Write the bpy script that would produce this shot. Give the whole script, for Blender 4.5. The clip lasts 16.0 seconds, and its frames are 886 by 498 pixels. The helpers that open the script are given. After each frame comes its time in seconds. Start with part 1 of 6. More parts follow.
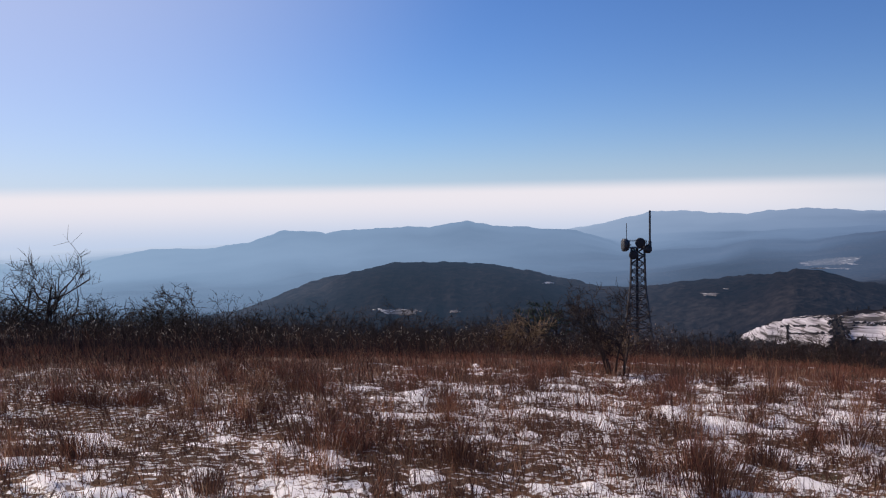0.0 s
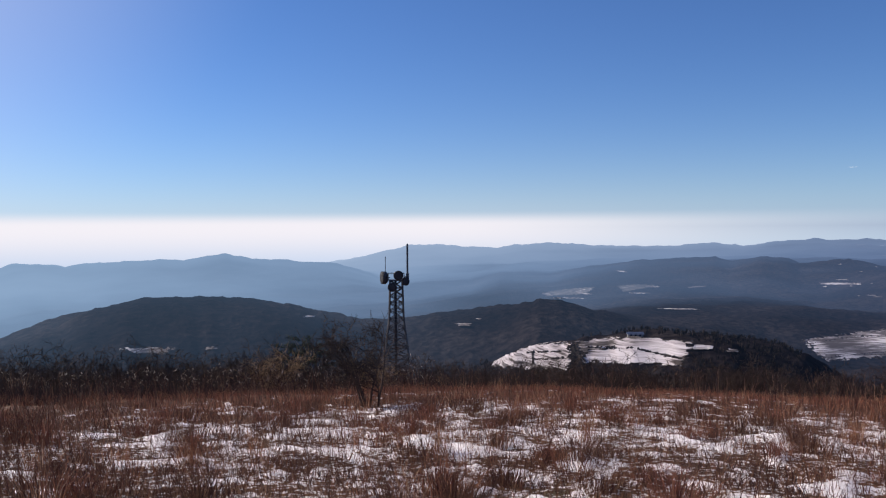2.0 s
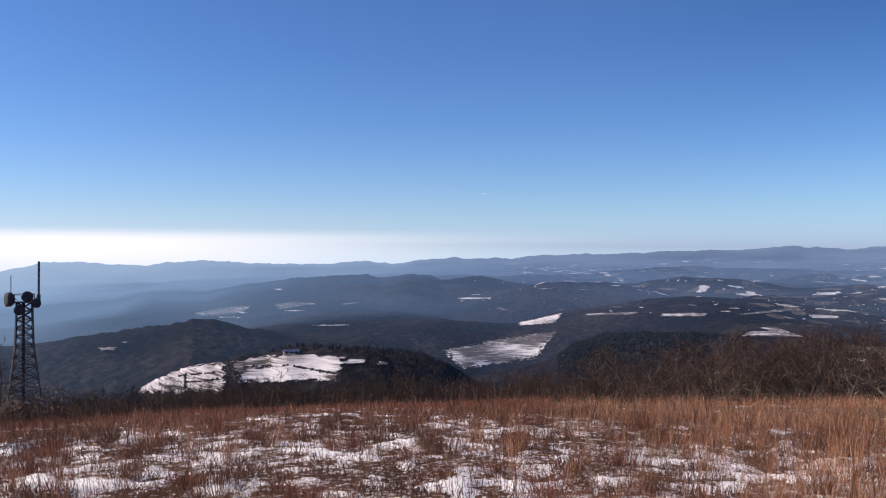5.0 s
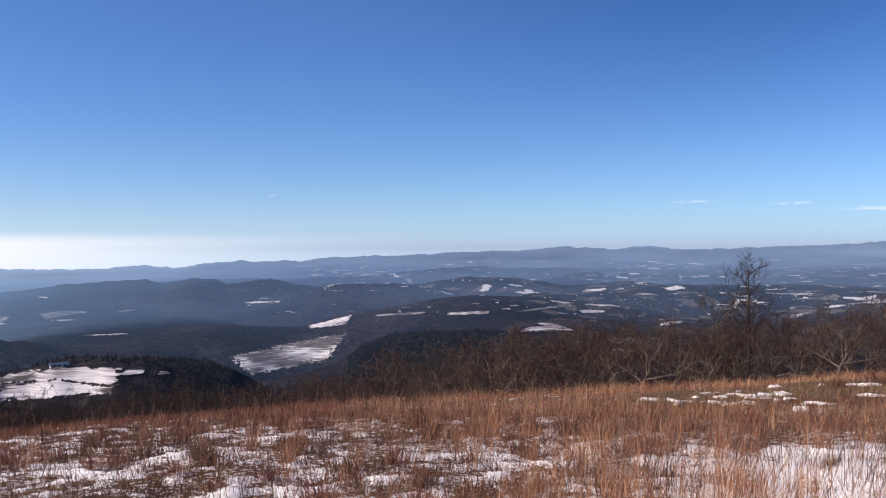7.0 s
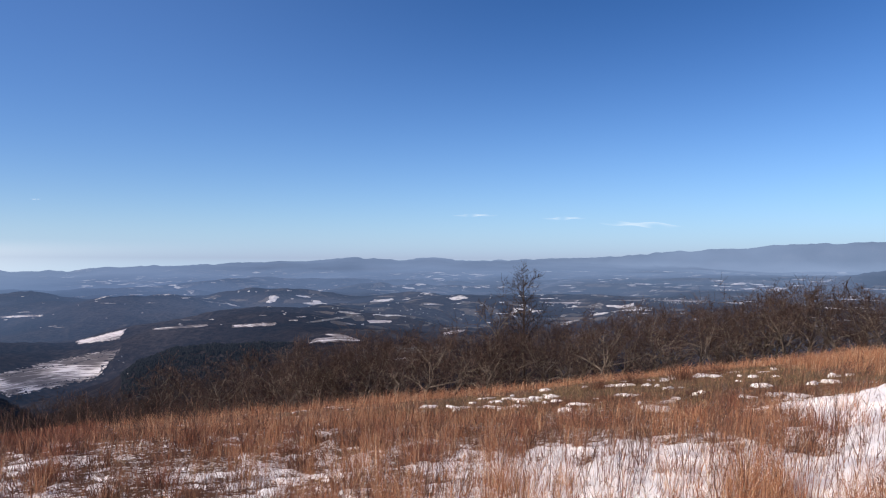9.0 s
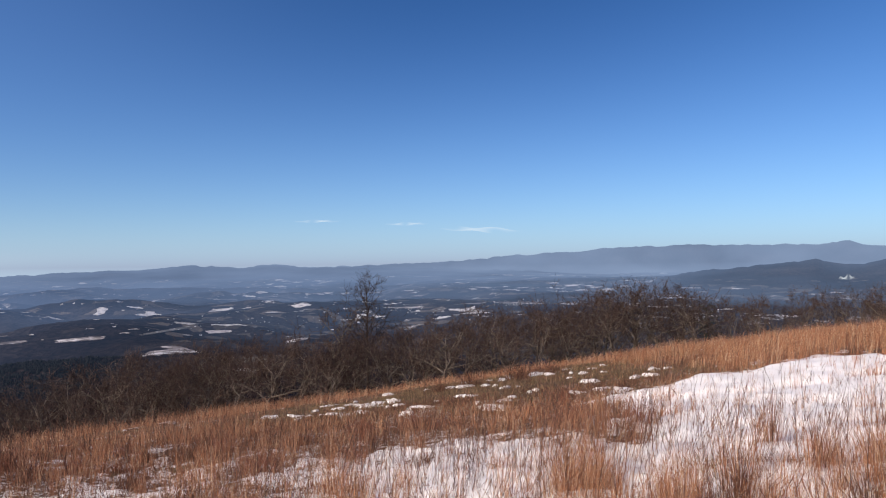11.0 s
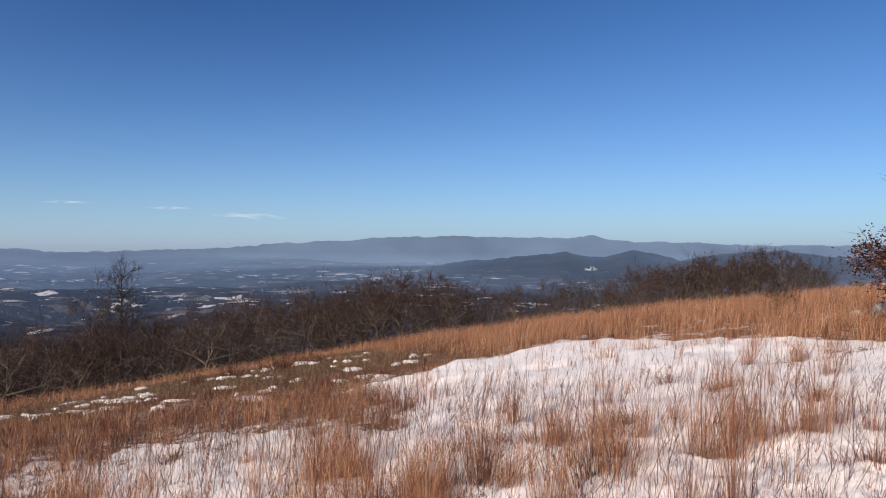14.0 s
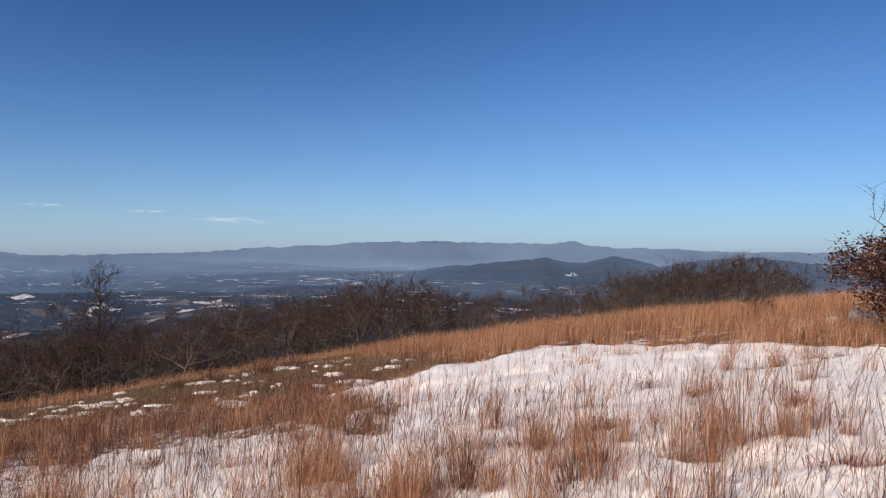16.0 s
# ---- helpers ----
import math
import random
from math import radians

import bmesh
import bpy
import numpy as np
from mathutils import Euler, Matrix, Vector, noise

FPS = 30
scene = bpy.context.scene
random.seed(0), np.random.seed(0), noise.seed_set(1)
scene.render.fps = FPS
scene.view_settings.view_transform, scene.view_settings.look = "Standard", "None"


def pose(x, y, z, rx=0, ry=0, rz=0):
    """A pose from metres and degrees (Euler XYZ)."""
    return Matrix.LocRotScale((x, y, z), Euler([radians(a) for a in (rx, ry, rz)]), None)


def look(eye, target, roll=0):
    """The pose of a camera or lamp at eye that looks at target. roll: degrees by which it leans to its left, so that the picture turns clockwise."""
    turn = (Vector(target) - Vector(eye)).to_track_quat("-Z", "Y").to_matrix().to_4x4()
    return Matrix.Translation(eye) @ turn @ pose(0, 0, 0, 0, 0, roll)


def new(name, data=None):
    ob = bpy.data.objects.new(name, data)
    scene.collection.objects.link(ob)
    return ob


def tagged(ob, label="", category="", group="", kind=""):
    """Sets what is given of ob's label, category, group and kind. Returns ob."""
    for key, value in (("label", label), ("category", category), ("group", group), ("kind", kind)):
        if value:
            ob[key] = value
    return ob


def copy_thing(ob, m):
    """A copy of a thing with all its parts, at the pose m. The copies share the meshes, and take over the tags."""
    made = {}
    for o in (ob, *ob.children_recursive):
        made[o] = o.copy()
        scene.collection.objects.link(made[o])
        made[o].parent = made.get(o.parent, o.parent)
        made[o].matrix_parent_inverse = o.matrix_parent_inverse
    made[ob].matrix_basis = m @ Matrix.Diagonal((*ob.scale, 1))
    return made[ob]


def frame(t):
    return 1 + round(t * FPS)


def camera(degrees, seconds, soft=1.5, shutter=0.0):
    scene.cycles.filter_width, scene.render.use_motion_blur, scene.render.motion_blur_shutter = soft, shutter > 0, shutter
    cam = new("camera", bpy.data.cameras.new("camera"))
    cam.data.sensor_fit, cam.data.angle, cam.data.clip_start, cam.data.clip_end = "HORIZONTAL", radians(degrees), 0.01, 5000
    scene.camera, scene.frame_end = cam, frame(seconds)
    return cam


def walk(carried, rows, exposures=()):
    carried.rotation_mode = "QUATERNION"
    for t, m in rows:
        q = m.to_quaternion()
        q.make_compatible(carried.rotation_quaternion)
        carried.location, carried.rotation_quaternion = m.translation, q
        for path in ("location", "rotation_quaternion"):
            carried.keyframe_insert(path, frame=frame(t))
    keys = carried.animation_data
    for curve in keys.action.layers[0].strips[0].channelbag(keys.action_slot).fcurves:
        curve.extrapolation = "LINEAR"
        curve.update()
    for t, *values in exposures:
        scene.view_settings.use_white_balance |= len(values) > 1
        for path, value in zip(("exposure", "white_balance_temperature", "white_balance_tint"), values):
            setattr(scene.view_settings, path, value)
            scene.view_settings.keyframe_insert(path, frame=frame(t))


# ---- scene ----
# ---- camera ----
cam = camera(57.2, 16.0, 1.15)
EYE = 1.6
# seconds, place relative to the turning point, tilt, lean and heading in degrees
ROWS = [
    (0, -0.008, 0.406, 0.004, 86.50, 1.00, 0.00),
    (0.5, 0.004, 0.414, 0.002, 86.94, 1.02, -3.76),
    (1, 0.040, 0.436, 0.002, 87.64, 1.01, -6.65),
    (1.5, 0.070, 0.431, 0.002, 88.25, 0.78, -11.20),
    (2, 0.111, 0.434, -0.002, 88.63, 0.36, -16.72),
    (2.5, 0.134, 0.431, -0.000, 88.92, 0.46, -21.12),
    (3, 0.162, 0.404, 0.001, 89.08, 0.85, -25.29),
    (3.5, 0.184, 0.384, 0.002, 89.60, 1.00, -29.30),
    (4, 0.209, 0.396, -0.007, 89.97, 0.61, -33.37),
    (4.2, 0.207, 0.396, -0.009, 89.96, 0.31, -34.67),
    (6.3, 0.350, 0.254, -0.009, 89.83, 0.15, -50.81),
    (6.5, 0.357, 0.250, -0.004, 89.86, 0.18, -52.16),
    (7, 0.374, 0.226, -0.004, 90.02, 0.20, -55.30),
    (7.5, 0.391, 0.218, -0.003, 90.15, 0.11, -58.64),
    (8, 0.419, 0.207, -0.001, 90.44, 0.12, -62.10),
    (8.5, 0.446, 0.184, -0.000, 90.66, 0.00, -65.80),
    (9, 0.476, 0.152, -0.006, 90.77, -0.14, -70.13),
    (9.2, 0.480, 0.139, -0.003, 90.86, -0.05, -71.61),
    (11.3, 0.394, 0.064, 0.000, 90.96, 0.73, -82.68),
    (11.5, 0.392, 0.059, 0.000, 90.82, 0.73, -83.76),
    (12, 0.402, 0.042, 0.001, 90.64, 0.71, -85.99),
    (12.5, 0.402, 0.022, 0.005, 90.61, 0.57, -88.07),
    (13, 0.410, -0.007, 0.008, 90.50, 0.30, -91.42),
    (13.5, 0.445, -0.026, 0.004, 90.19, 0.06, -94.77),
    (14, 0.476, -0.041, 0.001, 90.25, -0.21, -97.21),
    (14.5, 0.433, -0.058, 0.002, 90.49, -0.24, -99.76),
    (15, 0.424, -0.062, 0.002, 90.61, -0.49, -102.78),
    (15.5, 0.423, -0.046, 0.003, 90.64, -0.53, -102.81),
    (16, 0.433, -0.011, 0.005, 90.62, -0.49, -98.55),
]
EXPOSURES = [(0.0, -0.08, 6500, 13), (1.5, 0.0, 6500, 12), (3.5, 0.18, 6500, 11), (6.5, 0.34, 6500, 11), (7.5, 0.36, 6500, 11), (9.0, 0.31, 6550, 10), (12.0, 0.10, 6650, 9),
             (14.0, -0.02, 6800, 9), (15.0, -0.12, 6850, 9), (15.5, -0.06, 6850, 9), (16.0, -0.06, 6850, 9)]
walk(cam, [(t, pose(x, y, EYE + z, rx, ry, rz)) for t, x, y, z, rx, ry, rz in ROWS], EXPOSURES)

# ---- world, sun ----
SUN_AZ, SUN_EL = 48.0, 31.0          # degrees left of +y, degrees up


def heading(az, el=0.0):
    """Unit vector at a heading (degrees left of +y) and an elevation."""
    a, e = radians(az), radians(el)
    return Vector((-math.sin(a) * math.cos(e), math.cos(a) * math.cos(e), math.sin(e)))


world = bpy.data.worlds.new("winter_sky")
scene.world = world
world.use_nodes = True
wn = world.node_tree.nodes
wl = world.node_tree.links
wn.clear()
w_out = wn.new("ShaderNodeOutputWorld")
w_bg = wn.new("ShaderNodeBackground")
w_sky = wn.new("ShaderNodeTexSky")
w_sky.sky_type = "NISHITA"
w_sky.sun_disc = False
w_sky.sun_elevation = radians(SUN_EL)
w_sky.sun_rotation = radians(-SUN_AZ)
w_sky.altitude = 900
w_sky.air_density = 1.0
w_sky.dust_density = 0.3
w_sky.ozone_density = 3.0
w_bg.inputs["Strength"].default_value = 0.072


def wmath(op, a, b=None, clamp=False):
    n = wn.new("ShaderNodeMath")
    n.operation, n.use_clamp = op, clamp
    for i, v in enumerate((a, b)):
        if isinstance(v, (int, float)):
            n.inputs[i].default_value = v
        elif v is not None:
            wl.new(v, n.inputs[i])
    return n.outputs[0]


def wmix(fac, a, b, blend="MIX"):
    n = wn.new("ShaderNodeMix")
    n.data_type, n.blend_type = "RGBA", blend
    for sock, v in ((n.inputs[0], fac), (n.inputs[6], a), (n.inputs[7], b)):
        if isinstance(v, tuple):
            sock.default_value = (*v, 1)
        elif isinstance(v, (int, float)):
            sock.default_value = v
        else:
            wl.new(v, sock)
    return n.outputs[2]


# clear cold air: a deep blue, paling towards the horizon, with a white bank of haze low on the sunward side
w_dir = wn.new("ShaderNodeTexCoord").outputs["Generated"]
w_sep = wn.new("ShaderNodeSeparateXYZ")
wl.new(w_dir, w_sep.inputs[0])
w_dot = wn.new("ShaderNodeVectorMath")
w_dot.operation = "DOT_PRODUCT"
wl.new(w_dir, w_dot.inputs[0])
w_dot.inputs[1].default_value = heading(SUN_AZ)
w_blue = wmix(1.0, w_sky.outputs["Color"], (0.69, 0.975, 1.45), "MULTIPLY")
w_up = wn.new("ShaderNodeMapRange")
w_up.interpolation_type = "SMOOTHSTEP"
wl.new(w_sep.outputs[2], w_up.inputs["Value"])
w_anti = wn.new("ShaderNodeMapRange")
w_anti.interpolation_type = "SMOOTHSTEP"
wl.new(w_dot.outputs["Value"], w_anti.inputs["Value"])
for node, lo, hi in ((w_up, 0.03, 0.36), (w_anti, -0.05, -0.62)):
    node.inputs["From Min"].default_value, node.inputs["From Max"].default_value = lo, hi
w_blue = wmix(wmath("MULTIPLY", w_up.outputs["Result"], w_anti.outputs["Result"]), w_blue, wmix(1.0, w_blue, (0.45, 0.625, 0.715), "MULTIPLY"))
w_back = wn.new("ShaderNodeMapRange")
w_back.interpolation_type = "SMOOTHSTEP"
wl.new(w_dot.outputs["Value"], w_back.inputs["Value"])
for key, v in (("From Min", -0.70), ("From Max", -1.0)):
    w_back.inputs[key].default_value = v
w_blue = wmix(wmath("MULTIPLY", w_up.outputs["Result"], w_back.outputs["Result"]), w_blue, wmix(1.0, w_blue, (1.34, 1.27, 1.2), "MULTIPLY"))
w_pale = wmath("EXPONENT", wmath("MULTIPLY", wmath("MAXIMUM", w_sep.outputs[2], 0.0), -21.0))
w_blue = wmix(wmath("MULTIPLY", w_pale, 0.72), w_blue, (8.3, 9.7, 12.0))
w_sun = wn.new("ShaderNodeVectorMath")
w_sun.operation = "DOT_PRODUCT"
wl.new(w_dir, w_sun.inputs[0])
w_sun.inputs[1].default_value = heading(SUN_AZ, SUN_EL)
w_ring = wn.new("ShaderNodeMapRange")
w_ring.interpolation_type = "SMOOTHSTEP"
wl.new(w_sun.outputs["Value"], w_ring.inputs["Value"])
for key, v in (("From Min", 0.62), ("From Max", 1.0), ("To Min", 0.0), ("To Max", 0.62)):
    w_ring.inputs[key].default_value = v
w_blue = wmix(w_ring.outputs["Result"], w_blue, (9.6, 9.8, 11.6))
w_edge = wn.new("ShaderNodeMapRange")
w_edge.interpolation_type = "SMOOTHSTEP"
wl.new(w_sep.outputs[2], w_edge.inputs["Value"])
for key, v in (("From Min", 0.0235), ("From Max", 0.006), ("To Min", 0.0), ("To Max", 0.9)):
    w_edge.inputs[key].default_value = v
w_side = wn.new("ShaderNodeMapRange")
w_side.interpolation_type = "SMOOTHSTEP"
wl.new(w_dot.outputs["Value"], w_side.inputs["Value"])
for key, v in (("From Min", -0.34), ("From Max", 0.45), ("To Min", 0.0), ("To Max", 1.0)):
    w_side.inputs[key].default_value = v
w_low = wn.new("ShaderNodeMapRange")
w_low.interpolation_type = "SMOOTHSTEP"
wl.new(w_sep.outputs[2], w_low.inputs["Value"])
for key, v in (("From Min", 0.004), ("From Max", -0.055), ("To Min", 0.0), ("To Max", 1.0)):
    w_low.inputs[key].default_value = v
w_bank = wmix(w_low.outputs["Result"], (12.6, 12.1, 12.6), (7.6, 9.2, 11.8))
w_all = wmix(wmath("MULTIPLY", w_edge.outputs["Result"], w_side.outputs["Result"]), w_blue, w_bank)
w_lee = wmath("SUBTRACT", 1.0, w_side.outputs["Result"])
w_cyan = wmath("MULTIPLY", w_lee, wmath("EXPONENT", wmath("MULTIPLY", wmath("MAXIMUM", w_sep.outputs[2], 0.0), -9.0)))
w_all = wmix(w_cyan, w_all, wmix(1.0, w_all, (0.84, 0.99, 1.02), "MULTIPLY"))
w_veil = wmath("EXPONENT", wmath("MULTIPLY", wmath("ABSOLUTE", wmath("ADD", w_sep.outputs[2], -0.002)), -46.0))
w_all = wmix(wmath("MULTIPLY", wmath("MULTIPLY", w_veil, 0.88), w_lee), w_all, (4.5, 5.4, 7.3))
wl.new(w_all, w_bg.inputs["Color"])
wl.new(w_bg.outputs["Background"], w_out.inputs["Surface"])

sun_data = bpy.data.lights.new("sun", "SUN")
sun_data.energy = 5.0
sun_data.angle = radians(0.53)
sun_data.color = (1.0, 0.85, 0.71)
sun = new("sun", sun_data)
sun.matrix_world = look(heading(SUN_AZ, SUN_EL) * 60, (0, 0, 0))


# ---- numeric noise and the lie of the land ----
def hash2(ix, iy, seed):
    h = np.sin(ix * 127.1 + iy * 311.7 + seed * 74.7) * 43758.5453
    return h - np.floor(h)


def vnoise(x, y, seed=0):
    """Smooth value noise, 0 to 1."""
    x, y = np.asarray(x, float), np.asarray(y, float)
    ix, iy = np.floor(x), np.floor(y)
    fx, fy = x - ix, y - iy
    fx, fy = fx * fx * (3 - 2 * fx), fy * fy * (3 - 2 * fy)
    a, b = hash2(ix, iy, seed), hash2(ix + 1, iy, seed)
    c, d = hash2(ix, iy + 1, seed), hash2(ix + 1, iy + 1, seed)
    return a + (b - a) * fx + (c - a) * fy + (a - b - c + d) * fx * fy


def fbm(x, y, seed=0, octaves=4):
    total, amp, norm = 0.0, 1.0, 0.0
    for k in range(octaves):
        total = total + amp * vnoise(x * 2 ** k, y * 2 ** k, seed + k * 13)
        norm += amp
        amp *= 0.5
    return total / norm


def smooth01(e0, e1, v):
    u = np.clip((v - e0) / (e1 - e0), 0, 1)
    return u * u * (3 - 2 * u)


def along(pairs, az):
    """Value along a list of (heading, value), headings falling."""
    p = np.array(pairs[::-1], float)
    return np.interp(az, p[:, 0], p[:, 1])


# where the meadow breaks away: heading and the dip of its grassy brow in degrees
BROW = [(180, 3.0), (120, 6.0), (60, 7.0), (29, 8.1), (19, 9.0), (7, 9.8), (0, 10.1), (-10, 10.35), (-25, 10.2), (-40, 10.1), (-50, 9.85), (-60, 9.55),
        (-70, 8.85), (-77, 8.2), (-84, 7.2), (-92, 6.1), (-98.5, 5.2), (-104, 4.4), (-111, 3.5), (-117, 2.8), (-124, 1.9), (-135, 1.2), (-180, 3.0)]
REACH = [(180, 34), (60, 24), (20, 22), (-40, 22), (-60, 26), (-85, 30), (-100, 34), (-125, 38), (-180, 34)]
DEPTH = [(180, 120), (40, 170), (-12, 170), (-30, 125), (-60, 108), (-90, 92), (-130, 92), (-180, 120)]
FAR_DEPTH = [(180, 90), (40, 245), (6, 235), (-8, 200), (-20, 150), (-40, 105), (-60, 62), (-80, 46), (-140, 46), (-180, 90)]
# ridges: distance, half depth, and (heading, elevation) along the crest
RIDGES = {
    "snow_hill": (520, 120, [(-17, -11), (-19, -9.9), (-20.3, -9.2), (-22, -8.5), (-25, -7.8), (-28.2, -7.45), (-29.8, -7.1), (-33, -6.9), (-36, -7.1), (-38.5, -7.5),
                             (-40.8, -8.2), (-42, -9.1), (-44, -11)]),
    "wood_hill": (700, 120, [(-44, -10), (-47, -8.7), (-48, -8.2), (-49.6, -6.8), (-52, -6.2), (-54.3, -6.0), (-57.5, -5.85), (-60, -6.0), (-64, -6.5), (-72, -7.4)]),
    "hump": (900, 240, [(20, -9), (14.1, -7.4), (12.1, -6.7), (9.4, -5.7), (6.6, -5.0), (4.2, -4.5), (-0.6, -4.57), (-4.8, -4.9), (-6.7, -5.28), (-8, -5.75), (-10, -6.1),
                         (-12.2, -6.4), (-15, -6.25), (-18, -5.9), (-20.5, -5.5), (-22, -5.3), (-23.5, -4.85), (-25, -5.0), (-27.5, -5.8), (-30, -6.4), (-36, -7.0)]),
    "middle": (2300, 420, [(-13, -6.2), (-16.5, -5.2), (-18.8, -3.75), (-20.8, -3.13), (-24.3, -3.25), (-26.7, -2.75), (-29.9, -2.3), (-32.7, -2.05), (-35, -1.97), (-36.2, -2.25),
                           (-38.2, -1.85), (-39.8, -2.1), (-40.5, -2.5), (-43.5, -3.2), (-48, -3.9)]),
    "low_rise": (1750, 230, [(-40, -4.6), (-43, -3.7), (-45.5, -3.1), (-47, -2.65), (-48.5, -2.42), (-50, -2.5), (-51.5, -2.42), (-53, -2.6), (-55, -2.95), (-57.5, -3.5), (-60, -4.0), (-63, -4.8)]),
    "snow_knoll": (1050, 90, [(-58.5, -6.6), (-60.4, -5.95), (-61.4, -5.55), (-62.3, -5.3), (-63.4, -5.42), (-64.6, -5.75), (-66.5, -6.4), (-68, -7.0)]),
    "near_east": (2650, 330, [(-91, -2.4), (-93, -1.85), (-95, -1.35), (-97.4, -0.76), (-99.5, -0.55), (-101.2, -0.37), (-103.5, -0.16), (-105.9, 0.05), (-107.5, -0.3),
                              (-108.5, -0.27), (-110.3, 0.2), (-111.9, -0.05), (-113.6, -0.52), (-115.5, -0.1), (-119.8, 0.2), (-121.2, 0.0), (-124, -0.26), (-132, -0.7)]),
    "west": (3000, 440, [(36, -5.4), (30, -4.8), (25.3, -4.15), (22.2, -3.4), (19.6, -2.98), (16.5, -3.15), (13.5, -2.76), (11.2, -1.97), (9.7, -2.0), (8.3, -2.22), (5.4, -1.98), (2.4, -1.84),
                         (1, -1.95), (-1.6, -1.56), (-3.8, -1.95), (-6.5, -2.11), (-8.9, -2.29), (-10.4, -2.62), (-14.2, -4.0), (-18, -5.0)]),
    "south": (4350, 420, [(-5, -2.7), (-8.5, -2.25), (-10.7, -1.92), (-12.5, -1.52), (-14.3, -1.07), (-16.2, -1.04), (-18.1, -1.2), (-20.8, -1.26), (-22.4, -1.01), (-25.1, -0.99), (-27.5, -1.19),
                          (-31.9, -1.22), (-35.1, -1.0), (-37, -1.19), (-38.6, -0.93), (-41.5, -0.7), (-42.8, -0.84), (-44.3, -0.67), (-45.4, -0.8), (-47.6, -0.53), (-52, -0.38),
                          (-56, -0.24), (-60, -0.1), (-64.2, 0.13), (-66.2, 0.04), (-67.3, -0.02), (-69.2, 0.15), (-71.4, 0.0), (-75, -0.05), (-80, -0.18), (-88, -0.5)]),
    "plateau": (4720, 160, [(-70, -0.1), (-76, 0.05), (-80, 0.15), (-82, 0.22), (-84.4, 0.46), (-86, 0.6), (-88, 0.69), (-90.7, 0.82), (-92.7, 1.06), (-94.7, 1.14), (-98.6, 1.15), (-102.4, 1.07), (-105, 1.1),
                            (-106.4, 1.04), (-107.7, 1.25), (-108.6, 0.97), (-110.2, 0.8), (-114, 0.74), (-116, 0.6), (-124, 0.5), (-140, 0.3)]),
}


CLEARINGS = []          # farmed slopes without trees: headings and distances


def meadow_z(r, az):
    """Height of the meadow's convex top and its flank."""
    top = EYE - 0.38
    reach = along(REACH, az)
    dip = np.tan(np.radians(along(BROW, az)))
    c = top / reach ** 2
    s = dip - 2 * top / reach
    z = -s * r - c * r * r
    x, y = -np.sin(np.radians(az)) * r, np.cos(np.radians(az)) * r
    rough = (fbm(x / 3.1 + 9, y / 3.1, 3, 3) - 0.5) * 0.16 + (fbm(x / 0.7, y / 0.7, 5, 2) - 0.5) * 0.06
    return z + rough * smooth01(1.0, 5.0, r) * (1 + r / 60)


def land_z(r, az, trees=1.0):
    """Height of the land at a distance and heading (degrees left of +y), from the meadow to the far ridges."""
    r, az = np.broadcast_arrays(np.asarray(r, float), np.asarray(az, float))
    x, y = -np.sin(np.radians(az)) * r, np.cos(np.radians(az)) * r
    near = meadow_z(r, az)
    depth = along(DEPTH, az)
    floor = EYE - depth - (along(FAR_DEPTH, az) - depth) * np.clip((r - 600) / 4200, 0, 1) + (fbm(x / 330 + 3, y / 330, 21, 4) - 0.5) * (34 + 70 * smooth01(-34, -46, az) * smooth01(-84, -70, az) * smooth01(3600, 2200, r)) * smooth01(150, 900, r)
    z = floor
    for k, (dist, half, crest) in enumerate(RIDGES.values()):
        el = along(crest, az)
        jag = (fbm(az * 1.7 + 5 * k, az * 0 + 3 * k, 51 + k, 3) - 0.5) * 0.20 + (vnoise(az * 9.0, az * 0 + k, 57) - 0.5) * 0.03
        inside = smooth01(crest[0][0] + 4, crest[0][0] - 1, az) * smooth01(crest[-1][0] - 4, crest[-1][0] + 1, az)
        wob = (fbm(az * 0.35 + 7 * k, az * 0 + k, 31 + k, 3) - 0.5) * 0.3 * half
        top = EYE + dist * np.tan(np.radians(el))
        u = (r - dist - wob) / half
        g = np.where(u < 0, np.exp(-u * u * 0.6), np.exp(-u * u))
        spur = 1 - 0.22 * (1 - g) * (fbm(az * 0.9 + 3 * k, r / half * 0.6, 41 + k, 3))
        z = np.maximum(z, floor + np.maximum(top - floor, 0) * g * spur * inside + dist * np.radians(jag) * g ** 8 - 2 * (1 - inside))
    canopy = (fbm(x / 7.0, y / 7.0, 61, 3) - 0.5) * 3.4 + (fbm(x / 34.0, y / 34.0, 67, 3) - 0.5) * 5.0
    for a0, a1, r0, r1 in CLEARINGS:
        canopy = canopy * (1 - 0.9 * smooth01(a0 + 0.4, a0 - 0.2, az) * smooth01(a1 - 0.4, a1 + 0.2, az) * smooth01(r0 - 80, r0 - 45, r) * smooth01(r1 + 12, r1, r))
    z = z + trees * canopy * smooth01(230, 420, r) * (1 - 0.35 * smooth01(900, 2600, r))
    m = smooth01(0.0, 22.0, near - z)
    return np.where(r < 60, near, z + (near - z) * m)


def place(r, az, lift=0.0):
    """A point on the land."""
    p = heading(az) * r
    p.z = float(land_z(r, az)) + lift
    return p


TABLE_R = np.geomspace(300, 4850, 420)
TABLE_AZ = np.arange(40.0, -140.0, -0.2)
TABLE_Z = land_z(TABLE_R[None, :], TABLE_AZ[:, None], 0.0) + 2.2
TABLE_EL = np.degrees(np.arctan2(TABLE_Z - EYE, TABLE_R[None, :]))


